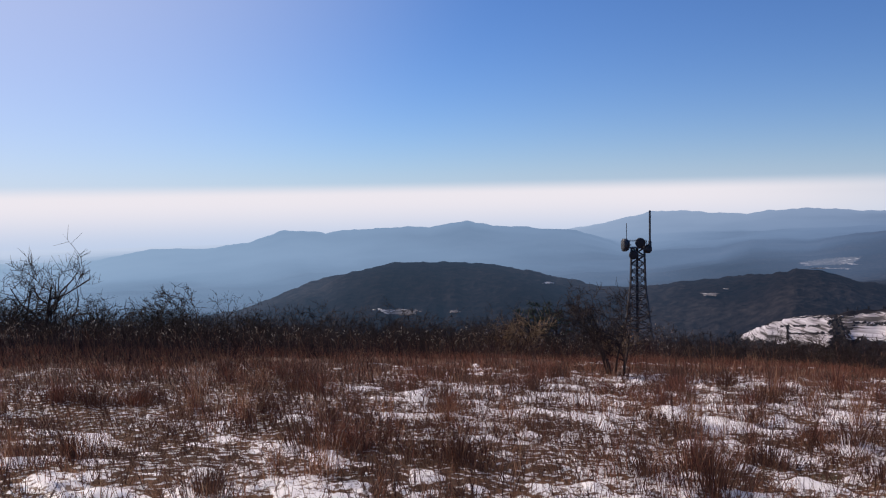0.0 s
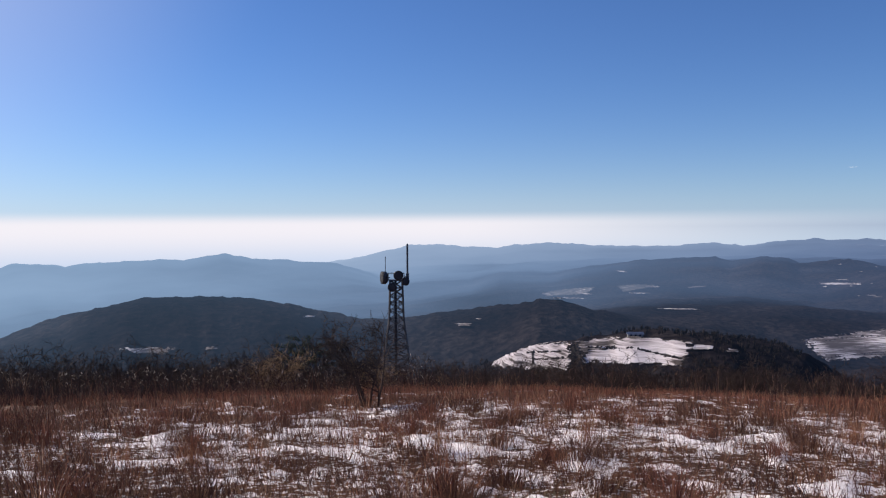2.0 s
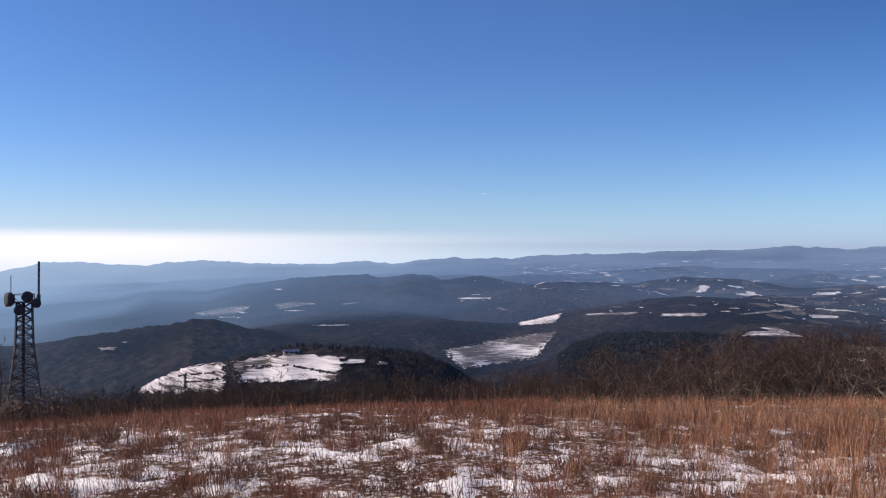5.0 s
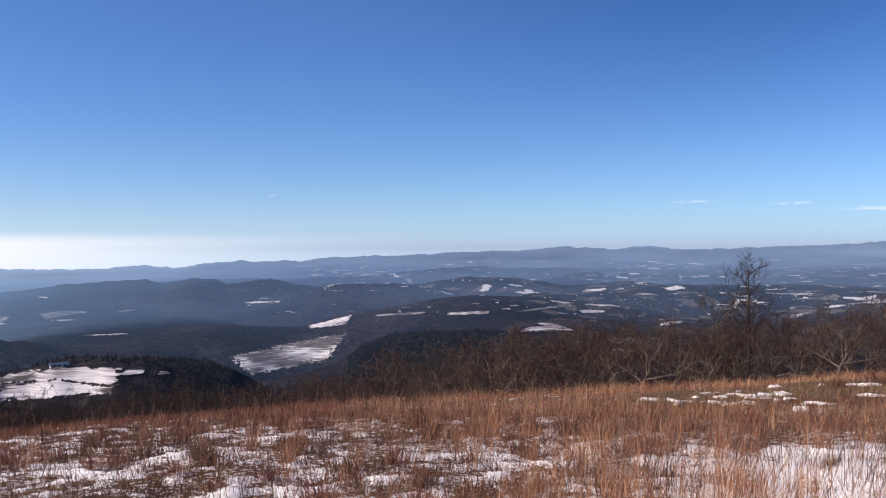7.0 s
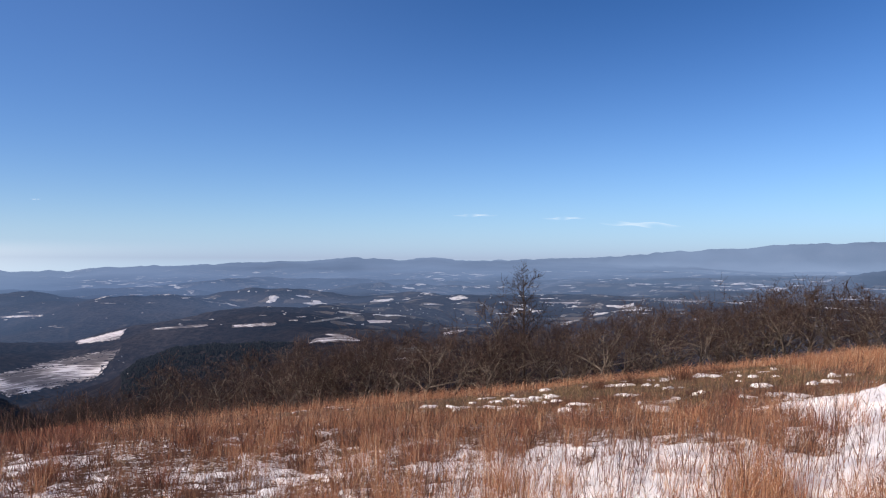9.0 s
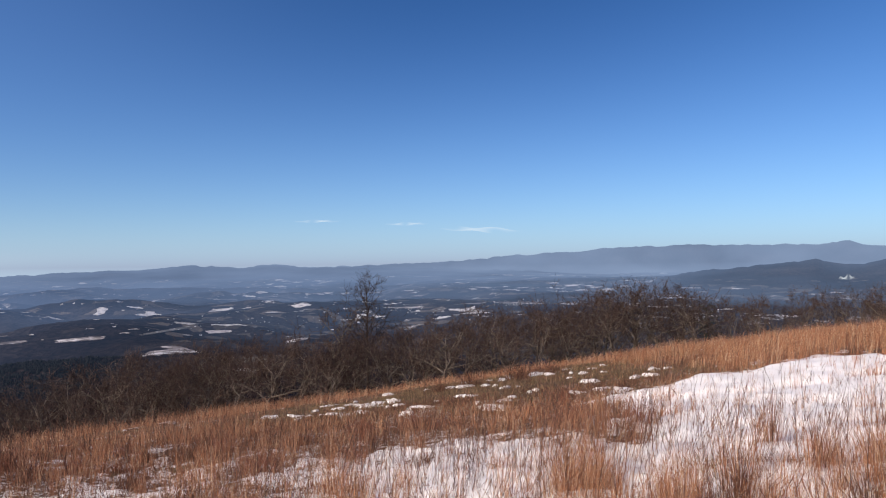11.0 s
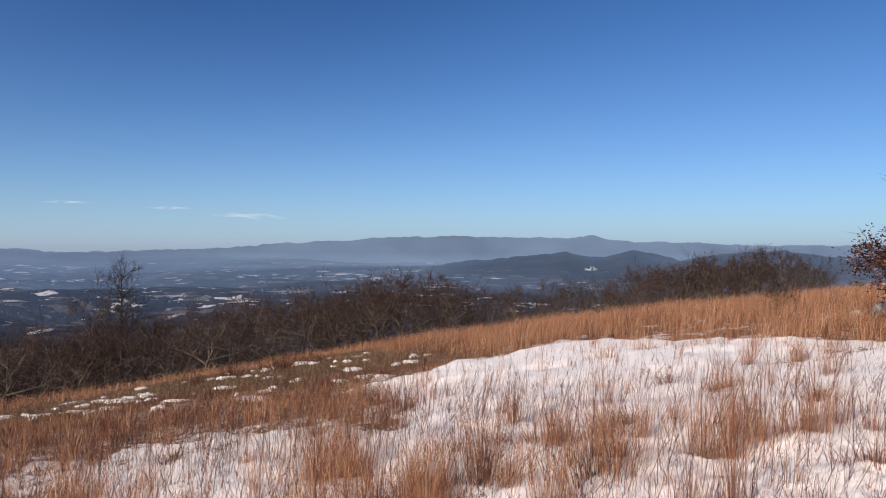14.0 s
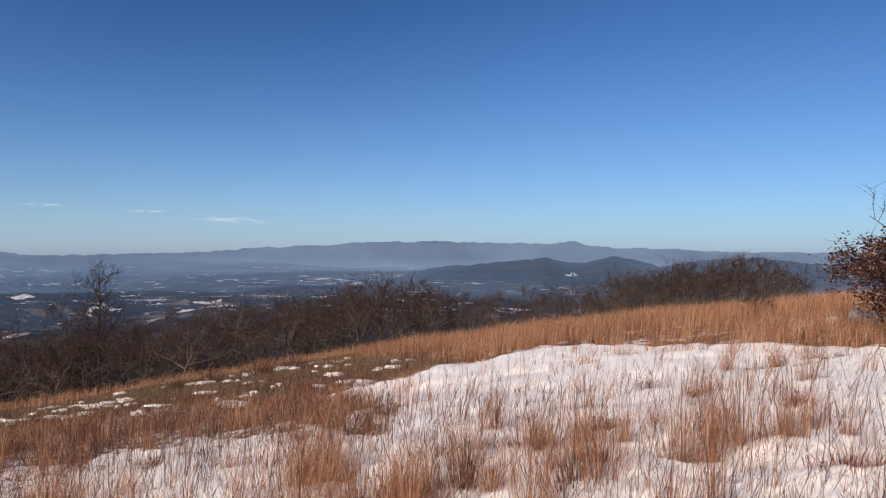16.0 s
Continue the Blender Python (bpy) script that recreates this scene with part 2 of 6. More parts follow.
def column_hit(i, el):
    e = TABLE_EL[i]
    hit = e >= el
    k = int(np.argmax(hit))
    if not hit[k]:
        return None
    if k == 0:
        return float(TABLE_R[0])
    f = (el - e[k - 1]) / (e[k] - e[k - 1])
    return float(TABLE_R[k - 1] + f * (TABLE_R[k] - TABLE_R[k - 1]))


def sighted(az, el):
    """Distance and height at which the land at this heading first rises to an elevation, as seen from the hilltop."""
    u = min(max((40.0 - az) / 0.2, 0), len(TABLE_AZ) - 2)
    i = int(u)
    a, b = column_hit(i, el), column_hit(i + 1, el)
    if a is None or b is None:
        return None
    r = a + (u - i) * (b - a) if abs(a - b) < 0.1 * a else a
    return r, EYE + r * math.tan(radians(el))


def farm_spot(az, el):
    """Distance of the bare land at this heading and elevation."""
    for k in range(30):
        spot = sighted(az, el - 0.05 * k)
        if spot:
            return spot[0]
    return None


# farmed slopes: upper left, upper right, lower right, lower left corner as heading and elevation, the bow of the upper edge, cover
SLOPES = [((-20.8, -8.35), (-25.7, -7.75), (-25.6, -9.9), (-20.0, -9.6), 0.12, "snow"), ((-25.9, -7.75), (-33.9, -7.55), (-33.4, -9.25), (-26.3, -9.2), 0.36, "snow"),
          ((-40.5, -7.25), (-48.8, -5.75), (-47.0, -7.85), (-41.7, -8.60), 0.08, "broken"), ((-45.8, -5.32), (-48.9, -4.60), (-48.5, -5.30), (-46.0, -5.50), 0.03, "snow"),
          ((-24.0, -4.45), (-27.4, -4.08), (-26.8, -4.60), (-23.8, -4.78), 0.08, "pasture"), ((-28.7, -4.02), (-31.5, -3.88), (-31.2, -4.08), (-29.2, -4.42), 0.06, "pasture"),
          ((-50.4, -4.64), (-54.1, -4.40), (-54.0, -4.57), (-50.5, -4.74), 0.03, "broken"), ((-55.5, -4.50), (-58.6, -4.38), (-58.5, -4.60), (-55.6, -4.68), 0.04, "broken"),
          ((-61.3, -5.45), (-63.6, -5.38), (-64.6, -5.68), (-60.6, -5.80), 0.30, "broken"), ((-64.8, -4.28), (-66.6, -4.26), (-66.5, -4.46), (-64.9, -4.48), 0.02, "snow"),
          ((-70.1, -5.15), (-71.8, -4.88), (-71.6, -5.06), (-70.2, -5.32), 0.04, "broken"), ((-66.9, -6.05), (-70.2, -6.05), (-69.8, -6.60), (-66.9, -6.5), 0.05, "pasture"),
          ((-41.5, -3.60), (-44.0, -3.57), (-44.0, -3.68), (-41.6, -3.72), 0.02, "broken"), ((-33.4, -4.03), (-34.7, -3.92), (-34.5, -4.02), (-33.5, -4.12), 0.01, "broken"),
          ((-60.6, -4.36), (-63.9, -3.92), (-63.8, -4.06), (-60.7, -4.46), 0.03, "pasture"), ((-33.8, -7.75), (-35.2, -7.80), (-35.1, -8.02), (-33.8, -8.10), 0.02, "broken")]
for tl_, tr_, br_, bl_, bow_, _ in SLOPES:
    spots_ = [farm_spot(*c) for c in (tl_, tr_, br_, bl_)]
    if all(spots_):
        CLEARINGS.append((max(tl_[0], bl_[0]), min(tr_[0], br_[0]), min(spots_), max(spots_)))


def snow_depth(x, y):
    """Depth of the snow on the meadow in metres, negative where it has melted."""
    a = fbm(x / 0.6 + 4, y / 0.6 + 2, 71, 4)
    spotty = fbm(x / 0.34 + 9, y / 0.34, 77, 4)
    b = fbm(x / 3.5, y / 3.5 + 8, 83, 3)
    r = np.hypot(x, y)
    fine = fbm(x / 0.21, y / 0.21, 73, 3)
    bearing = np.degrees(np.arctan2(-x, y))
    patchy = (spotty - 0.489) * 0.20 + (b - 0.5) * 0.12 + (fine - 0.5) * 0.24 - 0.006 * np.clip(r - 14, 0, 12)
    patchy = patchy + 0.052 * smooth01(-32, -46, bearing) * smooth01(-106, -88, bearing) * smooth01(13, 8, r)
    patchy = patchy - 0.024 * smooth01(-38, -24, bearing) + smooth01(0, 12, bearing) * (0.062 * smooth01(9.3, 7.6, r) - 0.07 * smooth01(9, 11, r))
    turf = smooth01(1.4, 0.9, np.hypot((x - 22.5) / 9.0, (y - 3.2) / 5.5))
    patchy = patchy - 0.08 * turf + 0.022 * smooth01(-58, -40, bearing) * smooth01(8.5, 11, r) * smooth01(18, 15, r)
    lobe = smooth01(1.25, 0.6, np.hypot((x - 8.9) / 2.5, (y - 1.35 - 0.12 * (x - 8.9)) / 1.35) + (a - 0.5) * 0.9)
    patchy = patchy + 0.075 * lobe
    edge1 = (14.3 - x - 0.98 * y) * 0.71
    edge2 = (y + 6.0 - 0.32 * (x - 19.0)) * 0.95
    edge3 = -0.05 - y - 0.5 * (b - 0.5)
    drift = np.minimum(np.minimum(np.minimum(edge1, edge2), edge3) * 0.10, 0.10) + (a - 0.5) * 0.17 + (b - 0.5) * 0.13 + (fine - 0.5) * 0.10
    seen = smooth01(62, 45, bearing) * smooth01(-168, -148, bearing) * smooth01(0.6, 1.8, r)
    return np.maximum(patchy * 0.42, drift) - 0.1 * (1 - seen)

# ---- materials ----
def material(name, rough=0.8):
    m = bpy.data.materials.new(name)
    m.use_nodes = True
    b = m.node_tree.nodes["Principled BSDF"]
    b.inputs["Roughness"].default_value = rough
    b.inputs["Specular IOR Level"].default_value = 0.25
    return m, m.node_tree.nodes, m.node_tree.links, b


def ramp(nodes, stops):
    n = nodes.new("ShaderNodeValToRGB")
    e = n.color_ramp.elements
    while len(e) < len(stops):
        e.new(0.5)
    for el, (p, c) in zip(e, stops):
        el.position, el.color = p, (*c, 1)
    return n


def noise_node(nodes, links, scale, detail=4, coord=None):
    n = nodes.new("ShaderNodeTexNoise")
    n.inputs["Scale"].default_value = scale
    n.inputs["Detail"].default_value = detail
    if coord is not None:
        links.new(coord, n.inputs["Vector"])
    return n


def bump(nodes, links, height, b, strength, distance):
    n = nodes.new("ShaderNodeBump")
    n.inputs["Strength"].default_value = strength
    n.inputs["Distance"].default_value = distance
    links.new(height, n.inputs["Height"])
    links.new(n.outputs["Normal"], b.inputs["Normal"])


def mixed(nodes, links, fac, a, c):
    n = nodes.new("ShaderNodeMix")
    n.data_type = "RGBA"
    links.new(fac, n.inputs["Factor"])
    for sock, v in (("A", a), ("B", c)):
        if isinstance(v, tuple):
            [s for s in n.inputs if s.name == sock and s.type == "RGBA"][0].default_value = (*v, 1)
        else:
            links.new(v, [s for s in n.inputs if s.name == sock and s.type == "RGBA"][0])
    return [s for s in n.outputs if s.type == "RGBA"][0]


def number(nodes, links, op, a, c=None, clamp=False):
    n = nodes.new("ShaderNodeMath")
    n.operation, n.use_clamp = op, clamp
    for i, v in enumerate((a, c)):
        if v is None:
            continue
        if isinstance(v, (int, float)):
            n.inputs[i].default_value = v
        else:
            links.new(v, n.inputs[i])
    return n.outputs[0]


def mottled(name, dark, light, scale, rough=0.85, fine=12.0, bump_m=0.01):
    """A dull natural surface, mottled at two scales."""
    m, n, l, b = material(name, rough)
    pos = n.new("ShaderNodeNewGeometry").outputs["Position"]
    big = noise_node(n, l, scale, 5, pos)
    small = noise_node(n, l, scale * fine, 4, pos)
    f = number(n, l, "MULTIPLY_ADD", big.outputs["Fac"], 0.6)
    f.node.inputs[2].default_value = 0.0
    f2 = number(n, l, "MULTIPLY", small.outputs["Fac"], 0.4)
    f = number(n, l, "ADD", f, f2)
    r = ramp(n, [(0.34, dark), (0.66, light)])
    l.new(f, r.inputs["Fac"])
    l.new(r.outputs["Color"], b.inputs["Base Color"])
    bump(n, l, small.outputs["Fac"], b, 0.6, bump_m)
    return m


def per_piece(name, stops, rough=0.75, translucent=0.0, by="Random Per Island", tone=None):
    """Colour picked blade by blade or leaf by leaf; thin leaves let light through."""
    m, n, l, b = material(name, rough)
    geo = n.new("ShaderNodeNewGeometry")
    r = ramp(n, stops)
    if by == "Random Per Island":
        l.new(geo.outputs["Random Per Island"], r.inputs["Fac"])
    else:
        l.new(n.new("ShaderNodeObjectInfo").outputs["Random"], r.inputs["Fac"])
    colour = r.outputs["Color"]
    if tone:
        patch = noise_node(n, l, 0.35, 3, geo.outputs["Position"])
        pr = ramp(n, [(0.40, (0, 0, 0)), (0.62, (1, 1, 1))])
        l.new(patch.outputs["Fac"], pr.inputs["Fac"])
        colour = mixed(n, l, pr.outputs["Color"], colour, tone)
        half = n.new("ShaderNodeMix")
        half.data_type = "RGBA"
        half.inputs[0].default_value = 0.42
        l.new(r.outputs["Color"], half.inputs[6])
        l.new(colour, half.inputs[7])
        colour = half.outputs[2]
    l.new(colour, b.inputs["Base Color"])
    if translucent:
        t = n.new("ShaderNodeBsdfTranslucent")
        l.new(colour, t.inputs["Color"])
        mix = n.new("ShaderNodeMixShader")
        mix.inputs["Fac"].default_value = translucent
        l.new(b.outputs[0], mix.inputs[1])
        l.new(t.outputs[0], mix.inputs[2])
        l.new(mix.outputs[0], n["Material Output"].inputs["Surface"])
    return m


def haze_glow(m, n, l, shader, reach=3000.0):
    """Haze put into a far backdrop as emission: its glow grows with the distance from the hilltop, more so low in the
    valley and under the sun.
    """
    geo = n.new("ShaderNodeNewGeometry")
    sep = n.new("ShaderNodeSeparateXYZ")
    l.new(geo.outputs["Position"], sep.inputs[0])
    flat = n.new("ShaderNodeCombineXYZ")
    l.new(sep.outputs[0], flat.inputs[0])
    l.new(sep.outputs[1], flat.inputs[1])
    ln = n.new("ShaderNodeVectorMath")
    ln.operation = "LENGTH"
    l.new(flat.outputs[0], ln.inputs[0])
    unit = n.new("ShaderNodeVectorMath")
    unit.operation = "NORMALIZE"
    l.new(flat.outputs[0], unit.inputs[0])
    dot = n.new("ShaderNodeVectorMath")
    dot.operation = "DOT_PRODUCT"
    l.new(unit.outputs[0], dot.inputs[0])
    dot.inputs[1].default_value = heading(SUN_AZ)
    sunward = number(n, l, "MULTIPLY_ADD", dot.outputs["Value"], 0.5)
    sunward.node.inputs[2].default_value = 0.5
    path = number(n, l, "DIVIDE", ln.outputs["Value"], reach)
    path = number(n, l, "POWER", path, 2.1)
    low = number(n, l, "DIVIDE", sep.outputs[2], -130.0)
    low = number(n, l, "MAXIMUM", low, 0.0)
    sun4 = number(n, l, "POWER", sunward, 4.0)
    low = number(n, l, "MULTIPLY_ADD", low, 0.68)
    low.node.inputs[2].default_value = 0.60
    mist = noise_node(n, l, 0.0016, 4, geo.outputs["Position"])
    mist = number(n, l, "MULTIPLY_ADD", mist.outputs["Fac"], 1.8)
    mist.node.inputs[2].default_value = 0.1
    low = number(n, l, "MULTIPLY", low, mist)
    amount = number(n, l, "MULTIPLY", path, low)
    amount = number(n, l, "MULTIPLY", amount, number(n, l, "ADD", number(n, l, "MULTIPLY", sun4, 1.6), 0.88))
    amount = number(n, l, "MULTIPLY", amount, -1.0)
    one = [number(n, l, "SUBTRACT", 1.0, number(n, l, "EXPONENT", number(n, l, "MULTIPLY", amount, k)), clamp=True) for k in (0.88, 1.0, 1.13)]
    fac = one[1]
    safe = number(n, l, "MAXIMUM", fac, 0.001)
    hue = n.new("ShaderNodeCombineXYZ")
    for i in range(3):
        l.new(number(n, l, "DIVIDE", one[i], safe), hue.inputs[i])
    air = ramp(n, [(0.0, HAZE_AWAY), (0.45, HAZE_SIDE), (1.0, HAZE_SUN)])
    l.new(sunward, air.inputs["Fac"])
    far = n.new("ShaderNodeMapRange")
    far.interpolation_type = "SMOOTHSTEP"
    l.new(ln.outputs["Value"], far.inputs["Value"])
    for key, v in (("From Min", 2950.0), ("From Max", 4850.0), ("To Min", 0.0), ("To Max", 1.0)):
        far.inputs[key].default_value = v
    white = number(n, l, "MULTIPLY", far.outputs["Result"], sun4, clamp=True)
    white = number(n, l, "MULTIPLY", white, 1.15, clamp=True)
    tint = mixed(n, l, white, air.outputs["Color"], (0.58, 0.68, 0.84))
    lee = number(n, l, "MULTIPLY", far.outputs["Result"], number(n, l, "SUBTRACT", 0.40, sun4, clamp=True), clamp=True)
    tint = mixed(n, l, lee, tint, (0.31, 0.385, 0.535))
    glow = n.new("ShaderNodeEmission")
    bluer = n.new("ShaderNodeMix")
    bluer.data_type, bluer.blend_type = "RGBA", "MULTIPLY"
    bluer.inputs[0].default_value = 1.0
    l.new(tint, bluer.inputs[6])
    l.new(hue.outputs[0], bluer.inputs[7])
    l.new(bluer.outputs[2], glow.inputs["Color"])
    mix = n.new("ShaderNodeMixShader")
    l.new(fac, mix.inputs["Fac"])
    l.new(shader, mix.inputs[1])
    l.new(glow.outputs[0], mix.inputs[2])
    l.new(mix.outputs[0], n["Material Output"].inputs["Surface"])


HAZE_AWAY, HAZE_SIDE, HAZE_SUN = (0.255, 0.338, 0.505), (0.148, 0.210, 0.358), (0.315, 0.455, 0.635)

# meadow soil with dead thatch, turning to leaf litter down the flank
M_SOIL, n_, l_, b_ = material("thatch_soil", 0.95)
pos_ = n_.new("ShaderNodeNewGeometry").outputs["Position"]
a_ = noise_node(n_, l_, 0.45, 5, pos_)
c_ = noise_node(n_, l_, 9.0, 5, pos_)
d_ = noise_node(n_, l_, 60.0, 3, pos_)
r1_ = ramp(n_, [(0.35, (0.085, 0.048, 0.028)), (0.55, (0.16, 0.085, 0.045)), (0.72, (0.11, 0.095, 0.05))])
l_.new(a_.outputs["Fac"], r1_.inputs["Fac"])
r2_ = ramp(n_, [(0.32, (0.30, 0.26, 0.24)), (0.5, (0.9, 0.8, 0.72)), (0.68, (1.9, 1.75, 1.6))])
blend_ = number(n_, l_, "ADD", number(n_, l_, "MULTIPLY", c_.outputs["Fac"], 0.45), number(n_, l_, "MULTIPLY", d_.outputs["Fac"], 0.55))
l_.new(blend_, r2_.inputs["Fac"])
mul_ = n_.new("ShaderNodeMix")
mul_.data_type, mul_.blend_type = "RGBA", "MULTIPLY"
mul_.inputs[0].default_value = 1.0
l_.new(r1_.outputs["Color"], mul_.inputs[6])
l_.new(r2_.outputs["Color"], mul_.inputs[7])
flat_ = n_.new("ShaderNodeVectorMath")
flat_.operation = "LENGTH"
l_.new(pos_, flat_.inputs[0])
close_ = n_.new("ShaderNodeMapRange")
l_.new(flat_.outputs["Value"], close_.inputs["Value"])
for key_, v_ in (("From Min", 12.0), ("From Max", 20.0), ("To Min", 1.0), ("To Max", 0.06)):
    close_.inputs[key_].default_value = v_
dust_ = noise_node(n_, l_, 13.0, 6, pos_)
wide_ = noise_node(n_, l_, 0.8, 3, pos_)
speck_ = ramp(n_, [(0.515, (0, 0, 0)), (0.56, (1, 1, 1))])
l_.new(number(n_, l_, "ADD", number(n_, l_, "MULTIPLY", dust_.outputs["Fac"], 0.75), number(n_, l_, "MULTIPLY", wide_.outputs["Fac"], 0.25)), speck_.inputs["Fac"])
l_.new(mixed(n_, l_, number(n_, l_, "MULTIPLY", speck_.outputs["Color"], close_.outputs["Result"]), mul_.outputs[2], (0.74, 0.71, 0.70)), b_.inputs["Base Color"])
bump(n_, l_, d_.outputs["Fac"], b_, 0.9, 0.03)

# old snow, wind-packed, with dirt and stalk crumbs
M_SNOW, n_, l_, b_ = material("old_snow", 0.55)
pos_ = n_.new("ShaderNodeNewGeometry").outputs["Position"]
a_ = noise_node(n_, l_, 1.1, 5, pos_)
c_ = noise_node(n_, l_, 45.0, 3, pos_)
r1_ = ramp(n_, [(0.3, (0.87, 0.84, 0.83)), (0.6, (0.94, 0.905, 0.895))])
l_.new(a_.outputs["Fac"], r1_.inputs["Fac"])
r2_ = ramp(n_, [(0.69, (0, 0, 0)), (0.78, (1, 1, 1))])
l_.new(c_.outputs["Fac"], r2_.inputs["Fac"])
l_.new(mixed(n_, l_, r2_.outputs["Color"], r1_.outputs["Color"], (0.5, 0.40, 0.34)), b_.inputs["Base Color"])
base_ = b_.inputs["Base Color"].links[0].from_socket
thin_ = n_.new("ShaderNodeAttribute")
thin_.attribute_name = "depth"
litter_ = noise_node(n_, l_, 21.0, 6, pos_)
lit_ = number(n_, l_, "SUBTRACT", litter_.outputs["Fac"], number(n_, l_, "MULTIPLY", thin_.outputs["Fac"], 5.0))
r3_ = ramp(n_, [(0.43, (0, 0, 0)), (0.52, (1, 1, 1))])
l_.new(lit_, r3_.inputs["Fac"])
l_.new(mixed(n_, l_, r3_.outputs["Color"], base_, (0.17, 0.10, 0.065)), b_.inputs["Base Color"])
e_ = noise_node(n_, l_, 7.0, 6, pos_)
bump(n_, l_, number(n_, l_, "ADD", e_.outputs["Fac"], number(n_, l_, "MULTIPLY", noise_node(n_, l_, 2.1, 4, pos_).outputs["Fac"], 2.2)), b_, 0.45, 0.06)

M_GRASS = per_piece("dry_bluestem", [(0.0, (0.15, 0.062, 0.038)), (0.3, (0.31, 0.130, 0.068)), (0.6, (0.46, 0.215, 0.113)), (0.82, (0.58, 0.35, 0.205)), (1.0, (0.72, 0.56, 0.39))], 0.75, 0.17,
                    tone=(0.20, 0.084, 0.05))
M_TUFT = per_piece("dark_dead_tuft", [(0.0, (0.055, 0.024, 0.018)), (0.6, (0.12, 0.055, 0.036)), (1.0, (0.24, 0.12, 0.07))], 0.85, 0.08)
M_RUSSET = per_piece("russet_weeds", [(0.0, (0.085, 0.030, 0.023)), (0.6, (0.21, 0.080, 0.054)), (1.0, (0.38, 0.18, 0.11))], 0.8, 0.16)
M_TURF = per_piece("olive_turf", [(0.0, (0.075, 0.052, 0.03)), (0.6, (0.165, 0.118, 0.066)), (1.0, (0.30, 0.20, 0.115))], 0.85, 0.1)
M_SNOW_PATCH = mottled("crusted_snow", (0.74, 0.71, 0.70), (0.88, 0.85, 0.84), 2.2, 0.55, bump_m=0.02)
M_STALK = per_piece("dark_weed_stalk", [(0.0, (0.05, 0.026, 0.02)), (0.6, (0.12, 0.060, 0.044)), (1.0, (0.25, 0.15, 0.095))], 0.8, 0.1)
M_FLUFF = per_piece("seed_fluff", [(0.0, (0.12, 0.085, 0.07)), (0.7, (0.26, 0.21, 0.18)), (1.0, (0.50, 0.43, 0.38))], 0.9, 0.3)
M_BARK = mottled("grey_brown_bark", (0.035, 0.026, 0.022), (0.13, 0.105, 0.088), 3.0, 0.9)
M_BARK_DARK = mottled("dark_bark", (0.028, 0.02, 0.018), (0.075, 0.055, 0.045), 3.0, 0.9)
M_TWIG = per_piece("bare_twigs", [(0.0, (0.030, 0.018, 0.014)), (0.75, (0.066, 0.040, 0.032)), (1.0, (0.13, 0.09, 0.072))], 0.9)
M_LICHEN = mottled("lichened_limbs", (0.045, 0.033, 0.027), (0.20, 0.17, 0.14), 1.6, 0.9)
# near-black: the silhouette shade of the backlit thicket is put into the colour
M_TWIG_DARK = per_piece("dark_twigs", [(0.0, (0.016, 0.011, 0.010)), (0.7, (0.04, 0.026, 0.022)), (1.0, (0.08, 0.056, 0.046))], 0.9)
M_TWIG_RED = per_piece("red_brown_twigs", [(0.0, (0.03, 0.014, 0.011)), (0.7, (0.075, 0.036, 0.028)), (1.0, (0.15, 0.085, 0.06))], 0.9)
M_WILLOW = per_piece("tan_stems", [(0.0, (0.18, 0.11, 0.06)), (1.0, (0.40, 0.27, 0.15))], 0.85, 0.2)
# the palest leaves carry pinkish-grey highlights in their colour
M_OAK_LEAF = per_piece("dead_oak_leaf", [(0.0, (0.026, 0.010, 0.009)), (0.55, (0.080, 0.030, 0.022)), (0.85, (0.16, 0.070, 0.048)), (1.0, (0.46, 0.33, 0.27))], 0.4, 0.18)
M_NEEDLE = per_piece("pine_needles", [(0.0, (0.012, 0.02, 0.013)), (1.0, (0.035, 0.05, 0.028))], 0.8)
M_STONE = mottled("pale_stone", (0.38, 0.36, 0.33), (0.68, 0.66, 0.63), 3.0, 0.85, bump_m=0.02)
M_STEEL = mottled("weathered_steel", (0.05, 0.05, 0.055), (0.12, 0.12, 0.125), 4.0, 0.55)
M_STEEL.node_tree.nodes["Principled BSDF"].inputs["Metallic"].default_value = 0.6
M_DISH = mottled("grey_dish_shell", (0.035, 0.038, 0.045), (0.075, 0.08, 0.092), 2.0, 0.5)
M_RADOME = mottled("dark_radome", (0.025, 0.027, 0.032), (0.05, 0.052, 0.058), 2.0, 0.6)
M_WHIP = mottled("fibreglass_whip", (0.05, 0.055, 0.065), (0.10, 0.11, 0.125), 3.0, 0.5)
M_SIDING = mottled("pale_siding", (0.22, 0.22, 0.23), (0.36, 0.36, 0.36), 0.5, 0.7)
M_ROOF_BLUE = mottled("blue_grey_metal_roof", (0.05, 0.07, 0.12), (0.09, 0.12, 0.19), 0.5, 0.45)

# far woods of bare trees with small pastures and thin snow between them, distance haze mixed in as emission
M_FAR, n_, l_, b_ = material("far_bare_woods", 1.0)
geo_ = n_.new("ShaderNodeNewGeometry")
pos_ = geo_.outputs["Position"]
a_ = noise_node(n_, l_, 0.006, 6, pos_)
c_ = noise_node(n_, l_, 0.11, 6, pos_)
# darker than bare wood itself: shade among side-lit crowns is in these tones
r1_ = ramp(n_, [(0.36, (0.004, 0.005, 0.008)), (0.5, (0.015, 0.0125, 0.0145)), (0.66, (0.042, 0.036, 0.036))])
mixed_ = number(n_, l_, "ADD", number(n_, l_, "MULTIPLY", a_.outputs["Fac"], 0.6), number(n_, l_, "MULTIPLY", c_.outputs["Fac"], 0.4))
l_.new(mixed_, r1_.inputs["Fac"])
